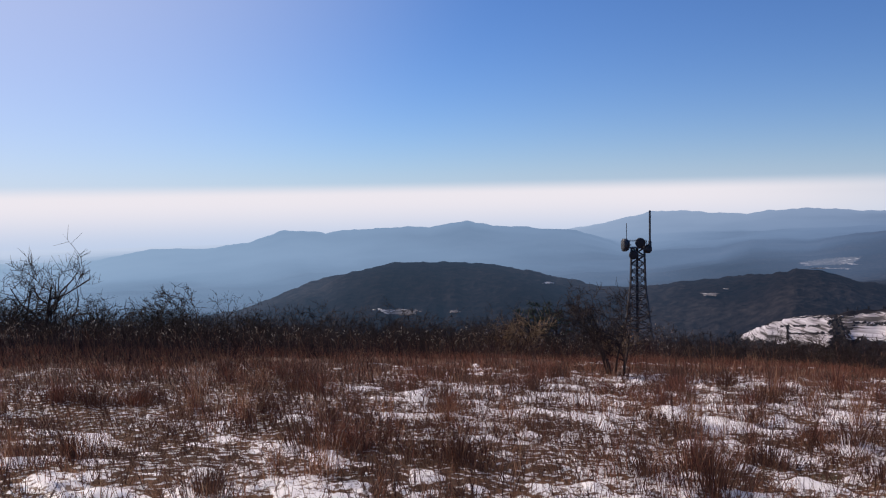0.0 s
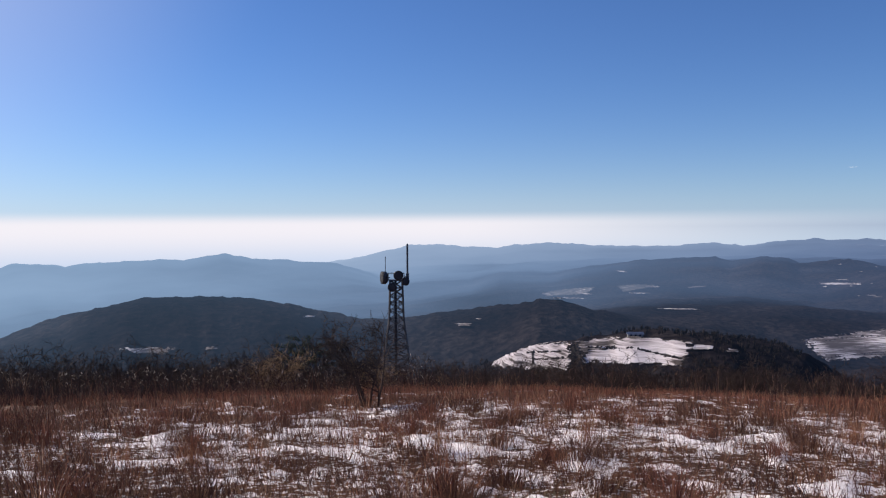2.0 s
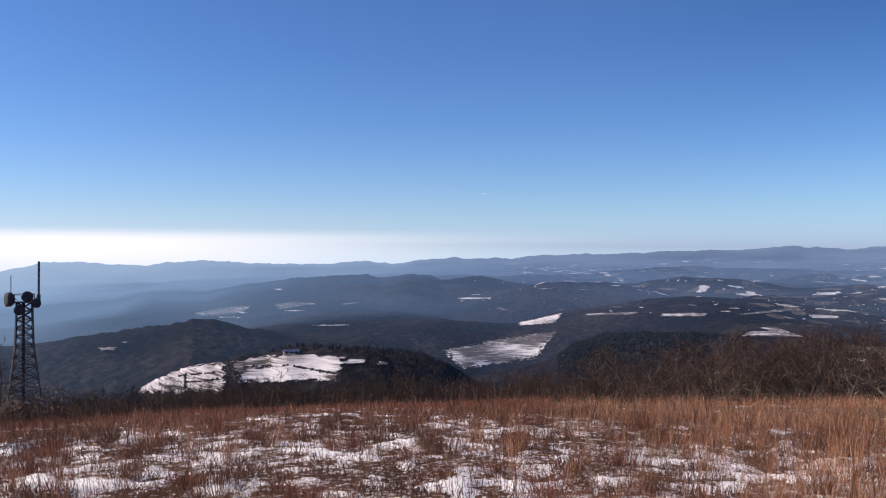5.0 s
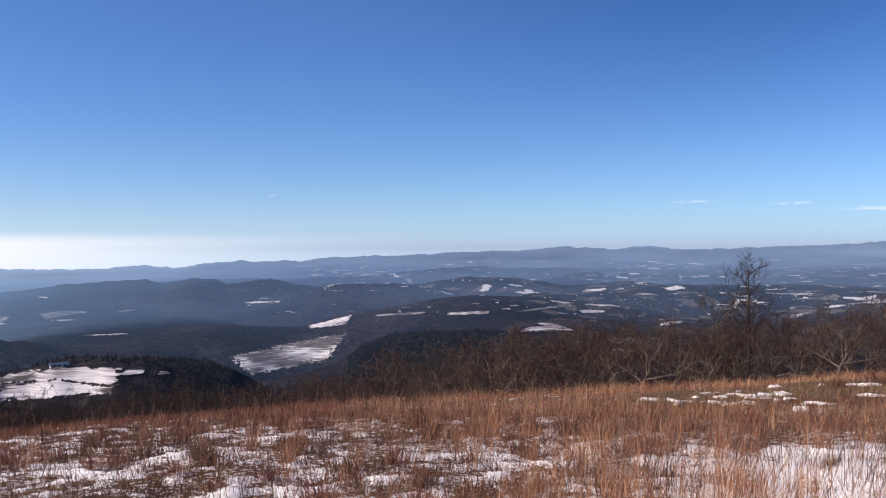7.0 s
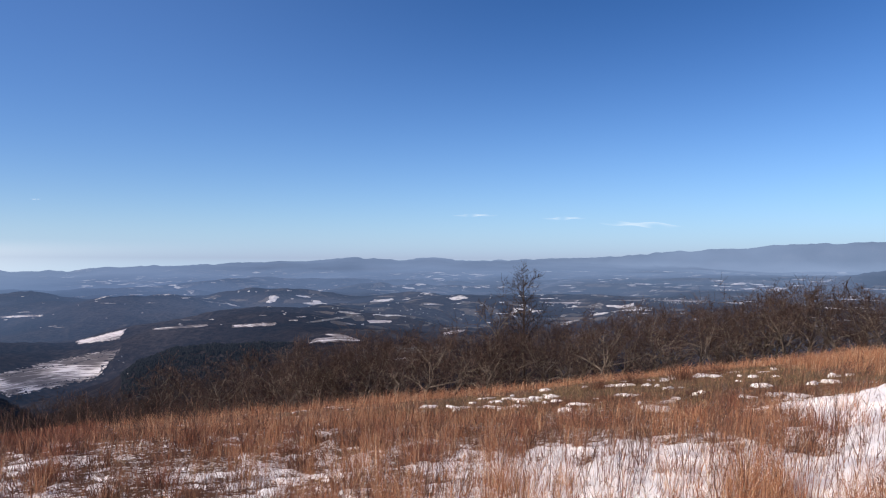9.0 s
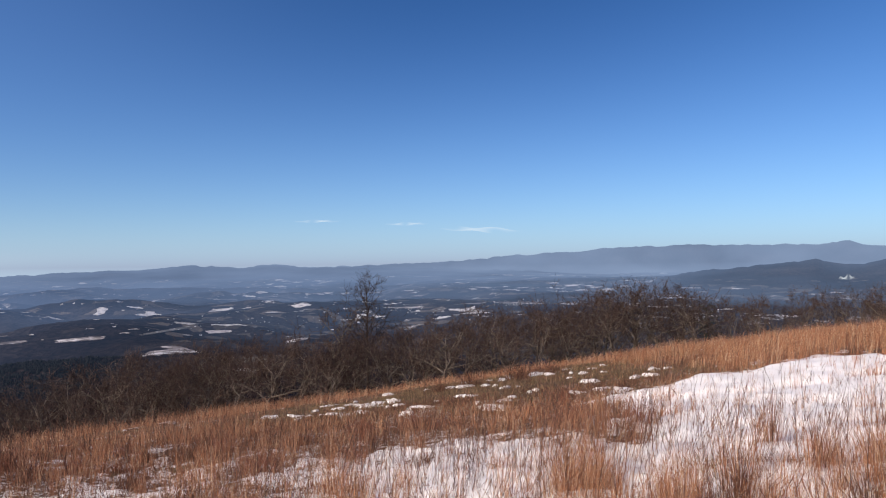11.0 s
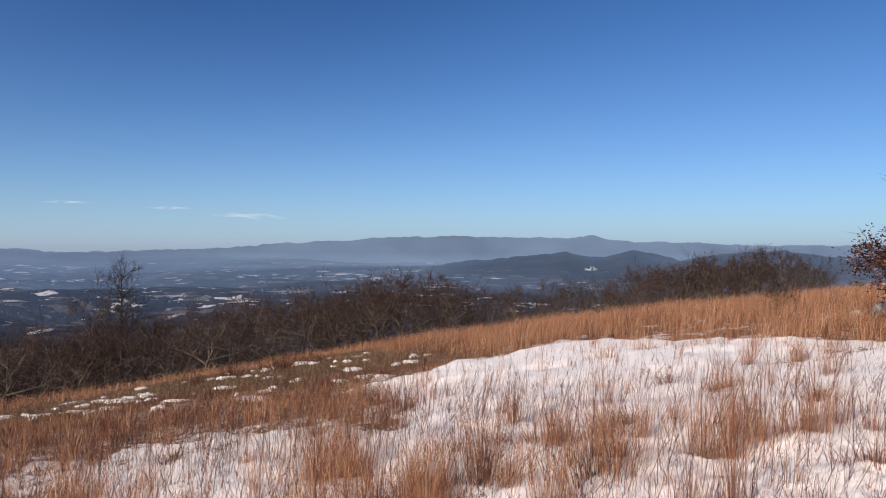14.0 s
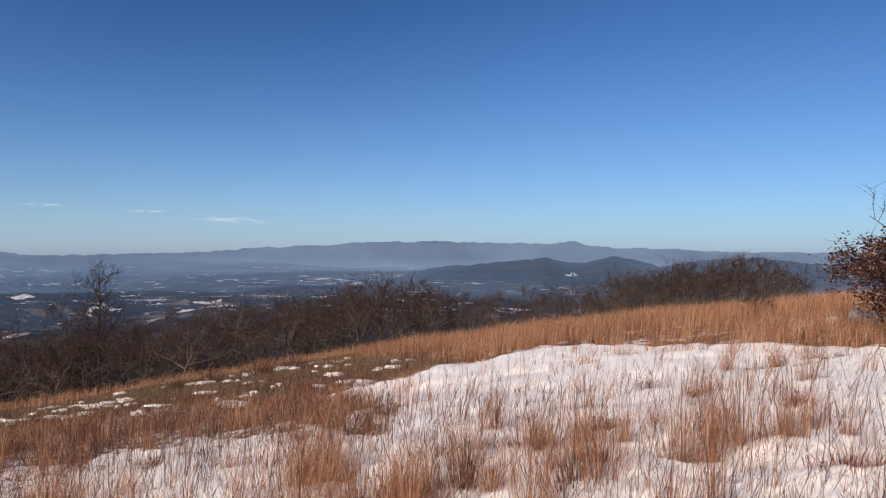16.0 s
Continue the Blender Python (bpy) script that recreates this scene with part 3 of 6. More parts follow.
warp_ = noise_node(n_, l_, 0.011, 4, pos_)
push_ = n_.new("ShaderNodeVectorMath")
push_.operation = "MULTIPLY_ADD"
l_.new(warp_.outputs["Color"], push_.inputs[0])
push_.inputs[1].default_value = (90, 90, 0)
l_.new(pos_, push_.inputs[2])
level_ = n_.new("ShaderNodeVectorMath")
level_.operation = "MULTIPLY"
l_.new(push_.outputs[0], level_.inputs[0])
level_.inputs[1].default_value = (1, 1, 0)
cell_ = n_.new("ShaderNodeTexVoronoi")
cell_.inputs["Scale"].default_value = 0.034
l_.new(level_.outputs[0], cell_.inputs["Vector"])
pick_ = n_.new("ShaderNodeSeparateColor")
l_.new(cell_.outputs["Color"], pick_.inputs[0])
east_ = n_.new("ShaderNodeSeparateXYZ")
l_.new(pos_, east_.inputs[0])
farm_ = n_.new("ShaderNodeMapRange")
l_.new(number(n_, l_, "SUBTRACT", east_.outputs[0], number(n_, l_, "MULTIPLY", east_.outputs[1], 0.75)), farm_.inputs["Value"])
for key_, v_ in (("From Min", 0.0), ("From Max", 700.0)):
    farm_.inputs[key_].default_value = v_
flat_ = n_.new("ShaderNodeMapRange")
l_.new(east_.outputs[2], flat_.inputs["Value"])
for key_, v_ in (("From Min", -30.0), ("From Max", -48.0)):
    flat_.inputs[key_].default_value = v_
town_ = noise_node(n_, l_, 0.0022, 3, pos_)
chance_ = number(n_, l_, "MULTIPLY", number(n_, l_, "MULTIPLY", pick_.outputs[0], number(n_, l_, "MULTIPLY", farm_.outputs["Result"], flat_.outputs["Result"])), number(n_, l_, "ADD", town_.outputs["Fac"], 0.45))
chance_ = number(n_, l_, "ADD", chance_, number(n_, l_, "MULTIPLY", number(n_, l_, "SUBTRACT", c_.outputs["Fac"], 0.5), 0.22))
meadow_ = ramp(n_, [(0.76, (0, 0, 0)), (0.80, (1, 1, 1))])
l_.new(chance_, meadow_.inputs["Fac"])
crust_ = ramp(n_, [(0.93, (0, 0, 0)), (1.0, (1, 1, 1))])
l_.new(chance_, crust_.inputs["Fac"])
tan_ = mixed(n_, l_, pick_.outputs[1], (0.04, 0.034, 0.031), (0.10, 0.085, 0.074))
wood_ = mixed(n_, l_, meadow_.outputs["Color"], r1_.outputs["Color"], tan_)
l_.new(mixed(n_, l_, crust_.outputs["Color"], wood_, (0.6, 0.59, 0.6)), b_.inputs["Base Color"])
b_.inputs["Specular IOR Level"].default_value = 0.0
bump(n_, l_, c_.outputs["Fac"], b_, 0.8, 6.0)
haze_glow(M_FAR, n_, l_, b_.outputs[0])

# woods of the shaded hillside, its shade put into a near-black colour
M_FAR_SHADED_WOODS = per_piece("far_evergreens", [(0.0, (0.003, 0.005, 0.006)), (1.0, (0.010, 0.012, 0.013))], 1.0)
haze_glow(M_FAR_SHADED_WOODS, M_FAR_SHADED_WOODS.node_tree.nodes, M_FAR_SHADED_WOODS.node_tree.links, M_FAR_SHADED_WOODS.node_tree.nodes["Principled BSDF"].outputs[0])
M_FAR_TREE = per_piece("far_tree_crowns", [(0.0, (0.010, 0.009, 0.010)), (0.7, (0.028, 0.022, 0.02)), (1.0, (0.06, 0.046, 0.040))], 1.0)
haze_glow(M_FAR_TREE, M_FAR_TREE.node_tree.nodes, M_FAR_TREE.node_tree.links, M_FAR_TREE.node_tree.nodes["Principled BSDF"].outputs[0])


def field_material(name, stops):
    """Farmland seen from afar: snow lying in contour streaks, frayed along its hedges."""
    m, n, l, b = material(name, 0.9)
    pos = n.new("ShaderNodeNewGeometry").outputs["Position"]
    strata = n.new("ShaderNodeMapping")
    strata.inputs["Scale"].default_value = (0.04, 0.04, 1.9)
    l.new(pos, strata.inputs["Vector"])
    wide = noise_node(n, l, 0.022, 6, pos)
    lines = noise_node(n, l, 1.0, 5, strata.outputs["Vector"])
    both = number(n, l, "ADD", number(n, l, "MULTIPLY", wide.outputs["Fac"], 0.5), number(n, l, "MULTIPLY", lines.outputs["Fac"], 0.5))
    r = ramp(n, stops)
    l.new(both, r.inputs["Fac"])
    l.new(r.outputs["Color"], b.inputs["Base Color"])
    rim = n.new("ShaderNodeAttribute")
    rim.attribute_name = "rim"
    fray = noise_node(n, l, 0.2, 6, pos)
    ragged = number(n, l, "ADD", rim.outputs["Fac"], number(n, l, "MULTIPLY", number(n, l, "SUBTRACT", fray.outputs["Fac"], 0.5), 1.8))
    gone = n.new("ShaderNodeMapRange")
    l.new(ragged, gone.inputs["Value"])
    gone.inputs["From Min"].default_value, gone.inputs["From Max"].default_value = 0.72, 0.86
    haze_glow(m, n, l, b.outputs[0])
    whole = n["Material Output"].inputs["Surface"].links[0].from_socket
    bare = n.new("ShaderNodeBsdfTransparent")
    cut = n.new("ShaderNodeMixShader")
    l.new(gone.outputs["Result"], cut.inputs["Fac"])
    l.new(whole, cut.inputs[1])
    l.new(bare.outputs[0], cut.inputs[2])
    l.new(cut.outputs[0], n["Material Output"].inputs["Surface"])
    return m


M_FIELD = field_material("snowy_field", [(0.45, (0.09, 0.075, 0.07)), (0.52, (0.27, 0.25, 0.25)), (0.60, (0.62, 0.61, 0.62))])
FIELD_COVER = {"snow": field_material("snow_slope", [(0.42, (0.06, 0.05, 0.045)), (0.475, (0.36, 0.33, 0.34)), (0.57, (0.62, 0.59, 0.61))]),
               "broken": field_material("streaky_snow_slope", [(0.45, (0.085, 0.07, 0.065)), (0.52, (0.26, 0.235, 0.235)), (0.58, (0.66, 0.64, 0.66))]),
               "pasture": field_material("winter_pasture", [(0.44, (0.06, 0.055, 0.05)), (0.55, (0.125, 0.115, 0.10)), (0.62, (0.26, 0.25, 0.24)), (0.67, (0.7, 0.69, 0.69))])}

M_TOWN, n_, l_, b_ = material("far_white_walls", 0.8)
b_.inputs["Base Color"].default_value = (0.5, 0.5, 0.5, 1)
haze_glow(M_TOWN, n_, l_, b_.outputs[0])


def cloud_material(name, strength, grain):
    m, n, l, b = material(name, 1.0)
    tc = n.new("ShaderNodeTexCoord")
    mp = n.new("ShaderNodeMapping")
    mp.inputs["Scale"].default_value = grain
    l.new(tc.outputs["Generated"], mp.inputs["Vector"])
    wisp = noise_node(n, l, 1.0, 6, mp.outputs["Vector"])
    centre = n.new("ShaderNodeVectorMath")
    centre.operation = "DISTANCE"
    l.new(tc.outputs["Generated"], centre.inputs[0])
    centre.inputs[1].default_value = (0.5, 0.5, 0.5)
    fade = number(n, l, "SUBTRACT", 0.52, centre.outputs["Value"], clamp=True)
    d = number(n, l, "MULTIPLY", fade, wisp.outputs["Fac"])
    d = number(n, l, "MULTIPLY", d, strength, clamp=True)
    tr = n.new("ShaderNodeBsdfTransparent")
    # sunlit white of cloud and steam is given as emission
    em = n.new("ShaderNodeEmission")
    em.inputs["Color"].default_value = (0.78, 0.84, 0.90, 1)
    mix = n.new("ShaderNodeMixShader")
    l.new(d, mix.inputs["Fac"])
    l.new(tr.outputs[0], mix.inputs[1])
    l.new(em.outputs[0], mix.inputs[2])
    l.new(mix.outputs[0], n["Material Output"].inputs["Surface"])
    return m


M_CLOUD = cloud_material("thin_cloud", 1.35, (6, 1, 2))


# ---- mesh helpers ----
def mesh_from(name, verts, faces, mat, smooth=False):
    """A mesh from arrays: verts (n, 3); faces, arrays of equal-sided polygons."""
    me = bpy.data.meshes.new(name)
    verts = np.asarray(verts, np.float32)
    groups = [np.asarray(f, np.int32) for f in faces if len(f)]
    me.vertices.add(len(verts))
    me.vertices.foreach_set("co", verts.ravel())
    loops = np.concatenate([g.ravel() for g in groups])
    sizes = np.concatenate([np.full(len(g), g.shape[1], np.int32) for g in groups])
    me.loops.add(len(loops))
    me.loops.foreach_set("vertex_index", loops)
    me.polygons.add(len(sizes))
    starts = np.concatenate([[0], np.cumsum(sizes)[:-1]]).astype(np.int32)
    me.polygons.foreach_set("loop_start", starts)
    me.polygons.foreach_set("use_smooth", np.full(len(sizes), smooth, bool))
    me.update(calc_edges=True)
    me.validate()
    me.materials.append(mat)
    return me


def part_mesh(name, me, parent, label=""):
    ob = new(name, me)
    ob.parent = parent
    if label:
        ob["label"] = label
    return ob


def part(name, bm, mat, parent, label="", smooth=False):
    me = bpy.data.meshes.new(name)
    bm.to_mesh(me)
    bm.free()
    me.materials.append(mat)
    if smooth:
        for p in me.polygons:
            p.use_smooth = True
    return part_mesh(name, me, parent, label)


class Tubes:
    """Gathers tapered tubes into one mesh."""

    def __init__(self):
        self.v, self.q, self.count = [], [], 0

    def add(self, pts, radii, sides=4):
        pts = [Vector(p) for p in pts]
        base = self.count
        for i, (p, rad) in enumerate(zip(pts, radii)):
            d = (pts[min(i + 1, len(pts) - 1)] - pts[max(i - 1, 0)]).normalized()
            u = d.orthogonal().normalized()
            w = d.cross(u)
            for k in range(sides):
                a = 2 * math.pi * k / sides
                self.v.append(p + (u * math.cos(a) + w * math.sin(a)) * rad)
        for i in range(len(pts) - 1):
            for k in range(sides):
                a, b = base + i * sides + k, base + i * sides + (k + 1) % sides
                self.q.append((a, b, b + sides, a + sides))
        self.count += len(pts) * sides

    def mesh(self, name, mat, more=None, more_mat=None):
        """One mesh of these tubes, and of more tubes in a second material."""
        if not more or not more.q:
            return mesh_from(name, np.array([tuple(p) for p in self.v]), [self.q], mat, True)
        q = self.q + [tuple(i + self.count for i in f) for f in more.q]
        me = mesh_from(name, np.array([tuple(p) for p in self.v + more.v]), [q], mat, True)
        me.materials.append(more_mat)
        me.polygons.foreach_set("material_index", np.repeat([0, 1], [len(self.q), len(more.q)]).astype(np.int32))
        return me


def strips(name, base, tip, bend, width, mat, facing=None):
    """Thin grass blades: base and tip points, a bend at mid-height and a width, as one mesh."""
    n = len(base)
    if facing is None:
        facing = RNG.uniform(0, np.pi, n)
    side = np.stack([np.cos(facing), np.sin(facing), 0 * facing], 1) * width[:, None] * 0.5
    mid = base * 0.45 + tip * 0.55 + bend
    v = np.stack([base - side, base + side, mid - side * 0.7, mid + side * 0.7, tip], 1).reshape(-1, 3)
    k = (np.arange(n) * 5)[:, None]
    return mesh_from(name, v, [k + np.array([[0, 1, 3, 2]]), k + np.array([[2, 3, 4]])], mat)


RNG = np.random.default_rng(7)

# ---- the ground ----
def polar_sheet(name, radii, headings, height, mat, closed=True, smooth=True):
    R, A = np.meshgrid(radii, headings, indexing="ij")
    Z = height(R, A)
    a = np.radians(A)
    v = np.stack([-np.sin(a) * R, np.cos(a) * R, Z], -1).reshape(-1, 3)
    nr, na = R.shape
    i, j = np.meshgrid(np.arange(nr - 1), np.arange(na if closed else na - 1), indexing="ij")
    j2 = (j + 1) % na
    q = np.stack([i * na + j, (i + 1) * na + j, (i + 1) * na + j2, i * na + j2], -1).reshape(-1, 4)
    return new(name, mesh_from(name, v, [q[:, ::-1]], mat, smooth))


near_heads = np.concatenate([np.arange(180, 40, -2.0), np.arange(40, -140, -0.5), np.arange(-140, -180, -2.0)])
far_heads = np.concatenate([np.arange(180, 36, -1.5), np.arange(36, -138, -0.25), np.arange(-138, -180, -1.5)])
JOIN = 300.0
ground = polar_sheet("ground", np.concatenate([[0.02], np.geomspace(0.4, JOIN, 230)]), near_heads, land_z, M_SOIL)
tagged(ground, "hilltop meadow of brown thatch falling away to wooded slopes", "ground", kind="structure")
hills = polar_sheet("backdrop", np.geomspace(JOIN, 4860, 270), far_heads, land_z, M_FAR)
tagged(hills, "hazy blue wooded ridges and broad valley beyond the meadow", "mountains", kind="structure")


def snow_z(R, A):
    x, y = -np.sin(np.radians(A)) * R, np.cos(np.radians(A)) * R
    return meadow_z(R, A) + np.clip(snow_depth(x, y), -0.05, 0.12) - 0.004


snow = polar_sheet("snow_cover", np.geomspace(0.6, 40, 330), np.arange(66, -172, -0.36), snow_z, M_SNOW, closed=False)
co_ = np.empty(len(snow.data.vertices) * 3, np.float32)
snow.data.vertices.foreach_get("co", co_)
co_ = co_.reshape(-1, 3)
snow.data.attributes.new("depth", "FLOAT", "POINT").data.foreach_set("value", np.clip(snow_depth(co_[:, 0], co_[:, 1]), 0, 0.1).astype(np.float32))
tagged(snow, "patchy old snow lying among dry meadow grass", "snow", kind="stuff")

# ---- grass ----
def scatter(n, r0, r1, a0=36.0, a1=-138.0):
    r = np.sqrt(RNG.uniform(r0 * r0, r1 * r1, n))
    az = RNG.uniform(a1, a0, n)
    return r, az


def grass_cover(x, y, r, az):
    """How thickly grass stands, 0 to 1."""
    d = snow_depth(x, y)
    tufts = fbm(x / 0.6 + 30, y / 0.6, 91, 3)
    swathe = fbm(x / 3.2 + 11, y / 3.2 + 5, 97, 3)
    c = smooth01(0.38, 0.60, tufts * 0.55 + swathe * 0.45)
    deep = smooth01(0.02, 0.06, d) * (0.58 + 0.55 * smooth01(5.2, 9.0, r))
    return np.clip((0.12 + 0.88 * c) * (1 - 0.8 * deep) * (1 - 0.18 * smooth01(-70, -30, az) * smooth01(16, 11, r)) * (1 - 0.12 * smooth01(-40, -50, az) * smooth01(-100, -78, az) * smooth01(13, 9, r)) + 0.4 * smooth01(14, 20, r) * (1 - deep), 0, 1)


def short_turf(x, y):
    """The mossy spot where the grass stays low."""
    cx, cy = -math.sin(radians(-86)) * 24, math.cos(radians(-86)) * 24
    u = np.hypot((x - cx + 1.5) / 10.0, (y - cy - 0.8) / 6.2) + (fbm(x / 2, y / 2, 119, 2) - 0.5) * 0.8
    return smooth01(1.15, 0.7, u)


def grass(name, clumps, r0, r1, blades, spread, high, wide, a0=36.0, a1=-138.0, thin=0.68):
    r, az = scatter(clumps, r0, r1, a0, a1)
    x, y = -np.sin(np.radians(az)) * r, np.cos(np.radians(az)) * r
    keep = RNG.random(clumps) < grass_cover(x, y, r, az)
    keep &= RNG.random(clumps) > thin * smooth01(-68, -42, az) * smooth01(38, 30, r)
    r, az, x, y = r[keep], az[keep], x[keep], y[keep]
    n = len(r)
    vigour = 0.55 + 0.75 * fbm(x / 2.2, y / 2.2 + 40, 101, 3) + RNG.normal(0, 0.12, n)
    vigour = vigour * (1 - 0.76 * short_turf(x, y)) * (1 - 0.30 * smooth01(-62, -30, az) * smooth01(17, 11, r))
    vigour = vigour * (1 - 0.35 * smooth01(-62, -30, az) * smooth01(8.5, 12, r) * smooth01(34, 27, r))
    count = np.maximum(4, (blades * vigour * RNG.uniform(0.5, 1.4, n))).astype(int)
    own = np.repeat(np.arange(n), count)
    m = len(own)
    ang, rad = RNG.uniform(0, 2 * np.pi, m), np.abs(RNG.normal(0, spread, m))
    bx, by = x[own] + np.cos(ang) * rad, y[own] + np.sin(ang) * rad
    br, baz = np.hypot(bx, by), np.degrees(np.arctan2(-bx, by))
    bz = meadow_z(br, baz) - 0.02
    h = high * vigour[own] * RNG.uniform(0.35, 1.15, m)
    out = 0.28 * h * rad / spread * 0.5
    wind = np.array([-0.06, -0.10])
    base = np.stack([bx, by, bz], 1)
    lean = np.stack([np.cos(ang) * out, np.sin(ang) * out], 1) + RNG.normal(0, 0.20, (m, 2)) * h[:, None] + wind * h[:, None]
    tip = base + np.stack([lean[:, 0], lean[:, 1], h], 1)
    bend = np.stack([-lean[:, 0] * 0.22, -lean[:, 1] * 0.22, h * 0.04], 1)
    w = wide * RNG.uniform(0.6, 1.5, m)
    return base, tip, bend, w


zones = [grass("a", 3500, 2.4, 9.0, 16, 0.07, 0.45, 0.0036), grass("b", 8400, 9.0, 18.0, 19, 0.10, 0.42, 0.0047),
         grass("c", 9500, 18.0, 36.0, 17, 0.14, 0.43, 0.0058), grass("d", 6000, 36.0, 64.0, 11, 0.2, 0.5, 0.013, -66.0, -138.0),
         grass("e", 4600, 15.0, 34.0, 17, 0.13, 0.52, 0.0056, -89.0, -137.0)]
zones.append(grass("g", 2600, 0.5, 12.0, 10, 0.09, 0.42, 0.006, 222.0, 36.0))
zones.append(grass("h", 260, 0.5, 2.6, 12, 0.07, 0.36, 0.004))
base, tip, bend, w = (np.concatenate(k) for k in zip(*zones))
meadow_grass = new("meadow_grass", strips("meadow_grass", base, tip, bend, w, M_GRASS))
tagged(meadow_grass, "rust-coloured dry bluestem grass in clumps over the meadow", "grass", kind="stuff")

# darker dead weeds that take over on the sunward half of the meadow
rb, rt_, rd, rw = grass("f", 19000, 3.0, 30.0, 10, 0.13, 0.36, 0.0034, 38.0, -48.0, 0.0)
russet = new("russet_weeds", strips("russet_weeds", rb, rt_, rd, rw * (0.9 + np.hypot(rb[:, 0], rb[:, 1]) * 0.05), M_RUSSET))
tagged(russet, "dark reddish dead weeds thin over the snow", "weeds", kind="stuff")
# low brush coloured near-black for the shaded band under the goldenrod
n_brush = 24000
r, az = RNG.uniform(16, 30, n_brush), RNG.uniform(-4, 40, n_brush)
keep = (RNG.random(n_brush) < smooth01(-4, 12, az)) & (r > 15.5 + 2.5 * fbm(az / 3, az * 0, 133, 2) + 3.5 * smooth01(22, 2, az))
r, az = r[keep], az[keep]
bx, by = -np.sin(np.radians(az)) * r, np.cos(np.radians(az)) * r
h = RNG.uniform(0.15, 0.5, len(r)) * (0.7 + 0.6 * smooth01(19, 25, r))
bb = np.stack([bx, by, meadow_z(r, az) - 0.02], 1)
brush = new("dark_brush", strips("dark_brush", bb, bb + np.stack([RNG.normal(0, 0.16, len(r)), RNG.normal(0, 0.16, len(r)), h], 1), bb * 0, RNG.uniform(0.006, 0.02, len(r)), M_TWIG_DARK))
tagged(brush, "low brush along the meadow edge, its shade put into a dark colour", "brush", kind="stuff")

# short stubble that pricks through the snow
n_stub = 56000
r, az = scatter(n_stub, 2.8, 13.0, 38, -134)
bx, by = -np.sin(np.radians(az)) * r, np.cos(np.radians(az)) * r
keep = RNG.random(n_stub) < (0.25 + 0.75 * smooth01(0.42, 0.58, fbm(bx / 0.5, by / 0.5, 137, 3))) * (1 - 0.85 * smooth01(0.03, 0.07, snow_depth(bx, by)) * smooth01(6.0, 9.5, r))
bx, by, r, az = bx[keep], by[keep], r[keep], az[keep]
h = RNG.uniform(0.06, 0.30, len(r))
bb = np.stack([bx, by, meadow_z(r, az) - 0.02], 1)
stubble = new("grass_stubble", strips("grass_stubble", bb, bb + np.stack([RNG.normal(-0.2, 0.35, len(r)) * h, RNG.normal(0, 0.35, len(r)) * h, h], 1), bb * 0, 0.0018 + 0.0002 * r, M_STALK))
tagged(stubble, "thin dead stubble pricking through the snow", "weeds", kind="stuff")

# feathery seed branches on the nearer stems
near_b = np.nonzero((np.hypot(base[:, 0], base[:, 1]) < 15) & (base[:, 0] * 1.0 + base[:, 1] * 0.9 > 0) & (RNG.random(len(base)) < 0.3))[0]
reps = np.repeat(near_b, 3)
u = RNG.uniform(0.5, 0.95, len(reps))[:, None]
p0 = base[reps] * (1 - u) + tip[reps] * u + bend[reps] * (1 - np.abs(u - 0.55) * 2)
hh = (tip[reps, 2] - base[reps, 2])[:, None]
p1 = p0 + np.concatenate([RNG.normal(0, 0.05, (len(reps), 2)), RNG.uniform(0.05, 0.14, (len(reps), 1))], 1) * (0.4 + hh)
seeds = new("grass_seed_sprays", strips("grass_seed_sprays", p0, p1, (p1 - p0) * 0, np.full(len(reps), 0.0036), M_GRASS))
tagged(seeds, "feathery dry seed sprays on the grass stems", "grass", kind="stuff")


# matted low thatch where the snow has melted
r, az = (np.concatenate(k) for k in zip(scatter(9500, 2.6, 9.5), scatter(11000, 9.5, 18)))
x, y = -np.sin(np.radians(az)) * r, np.cos(np.radians(az)) * r
keep = (snow_depth(x, y) < 0.012) & (RNG.random(len(r)) < 0.85)
r, x, y = r[keep], x[keep], y[keep]
own = np.repeat(np.arange(len(r)), 7)
ang = RNG.uniform(0, 2 * np.pi, len(own))
bx, by = x[own] + RNG.normal(0, 0.07, len(own)), y[own] + RNG.normal(0, 0.07, len(own))
base = np.stack([bx, by, meadow_z(np.hypot(bx, by), np.degrees(np.arctan2(-bx, by))) - 0.01], 1)
h = RNG.uniform(0.03, 0.17, len(own)) * (0.5 + fbm(bx / 1.2, by / 1.2 + 6, 127, 3))
tip = base + np.stack([np.cos(ang) * 0.11, np.sin(ang) * 0.11, h], 1)
bend = np.stack([np.cos(ang) * -0.01, np.sin(ang) * -0.01, h * 0.3], 1)
thatch = new("matted_thatch", strips("matted_thatch", base, tip, bend, 0.0045 + 0.0003 * np.hypot(bx, by), M_TUFT))
tagged(thatch, "dark matted thatch of flattened dead grass", "grass", kind="stuff")


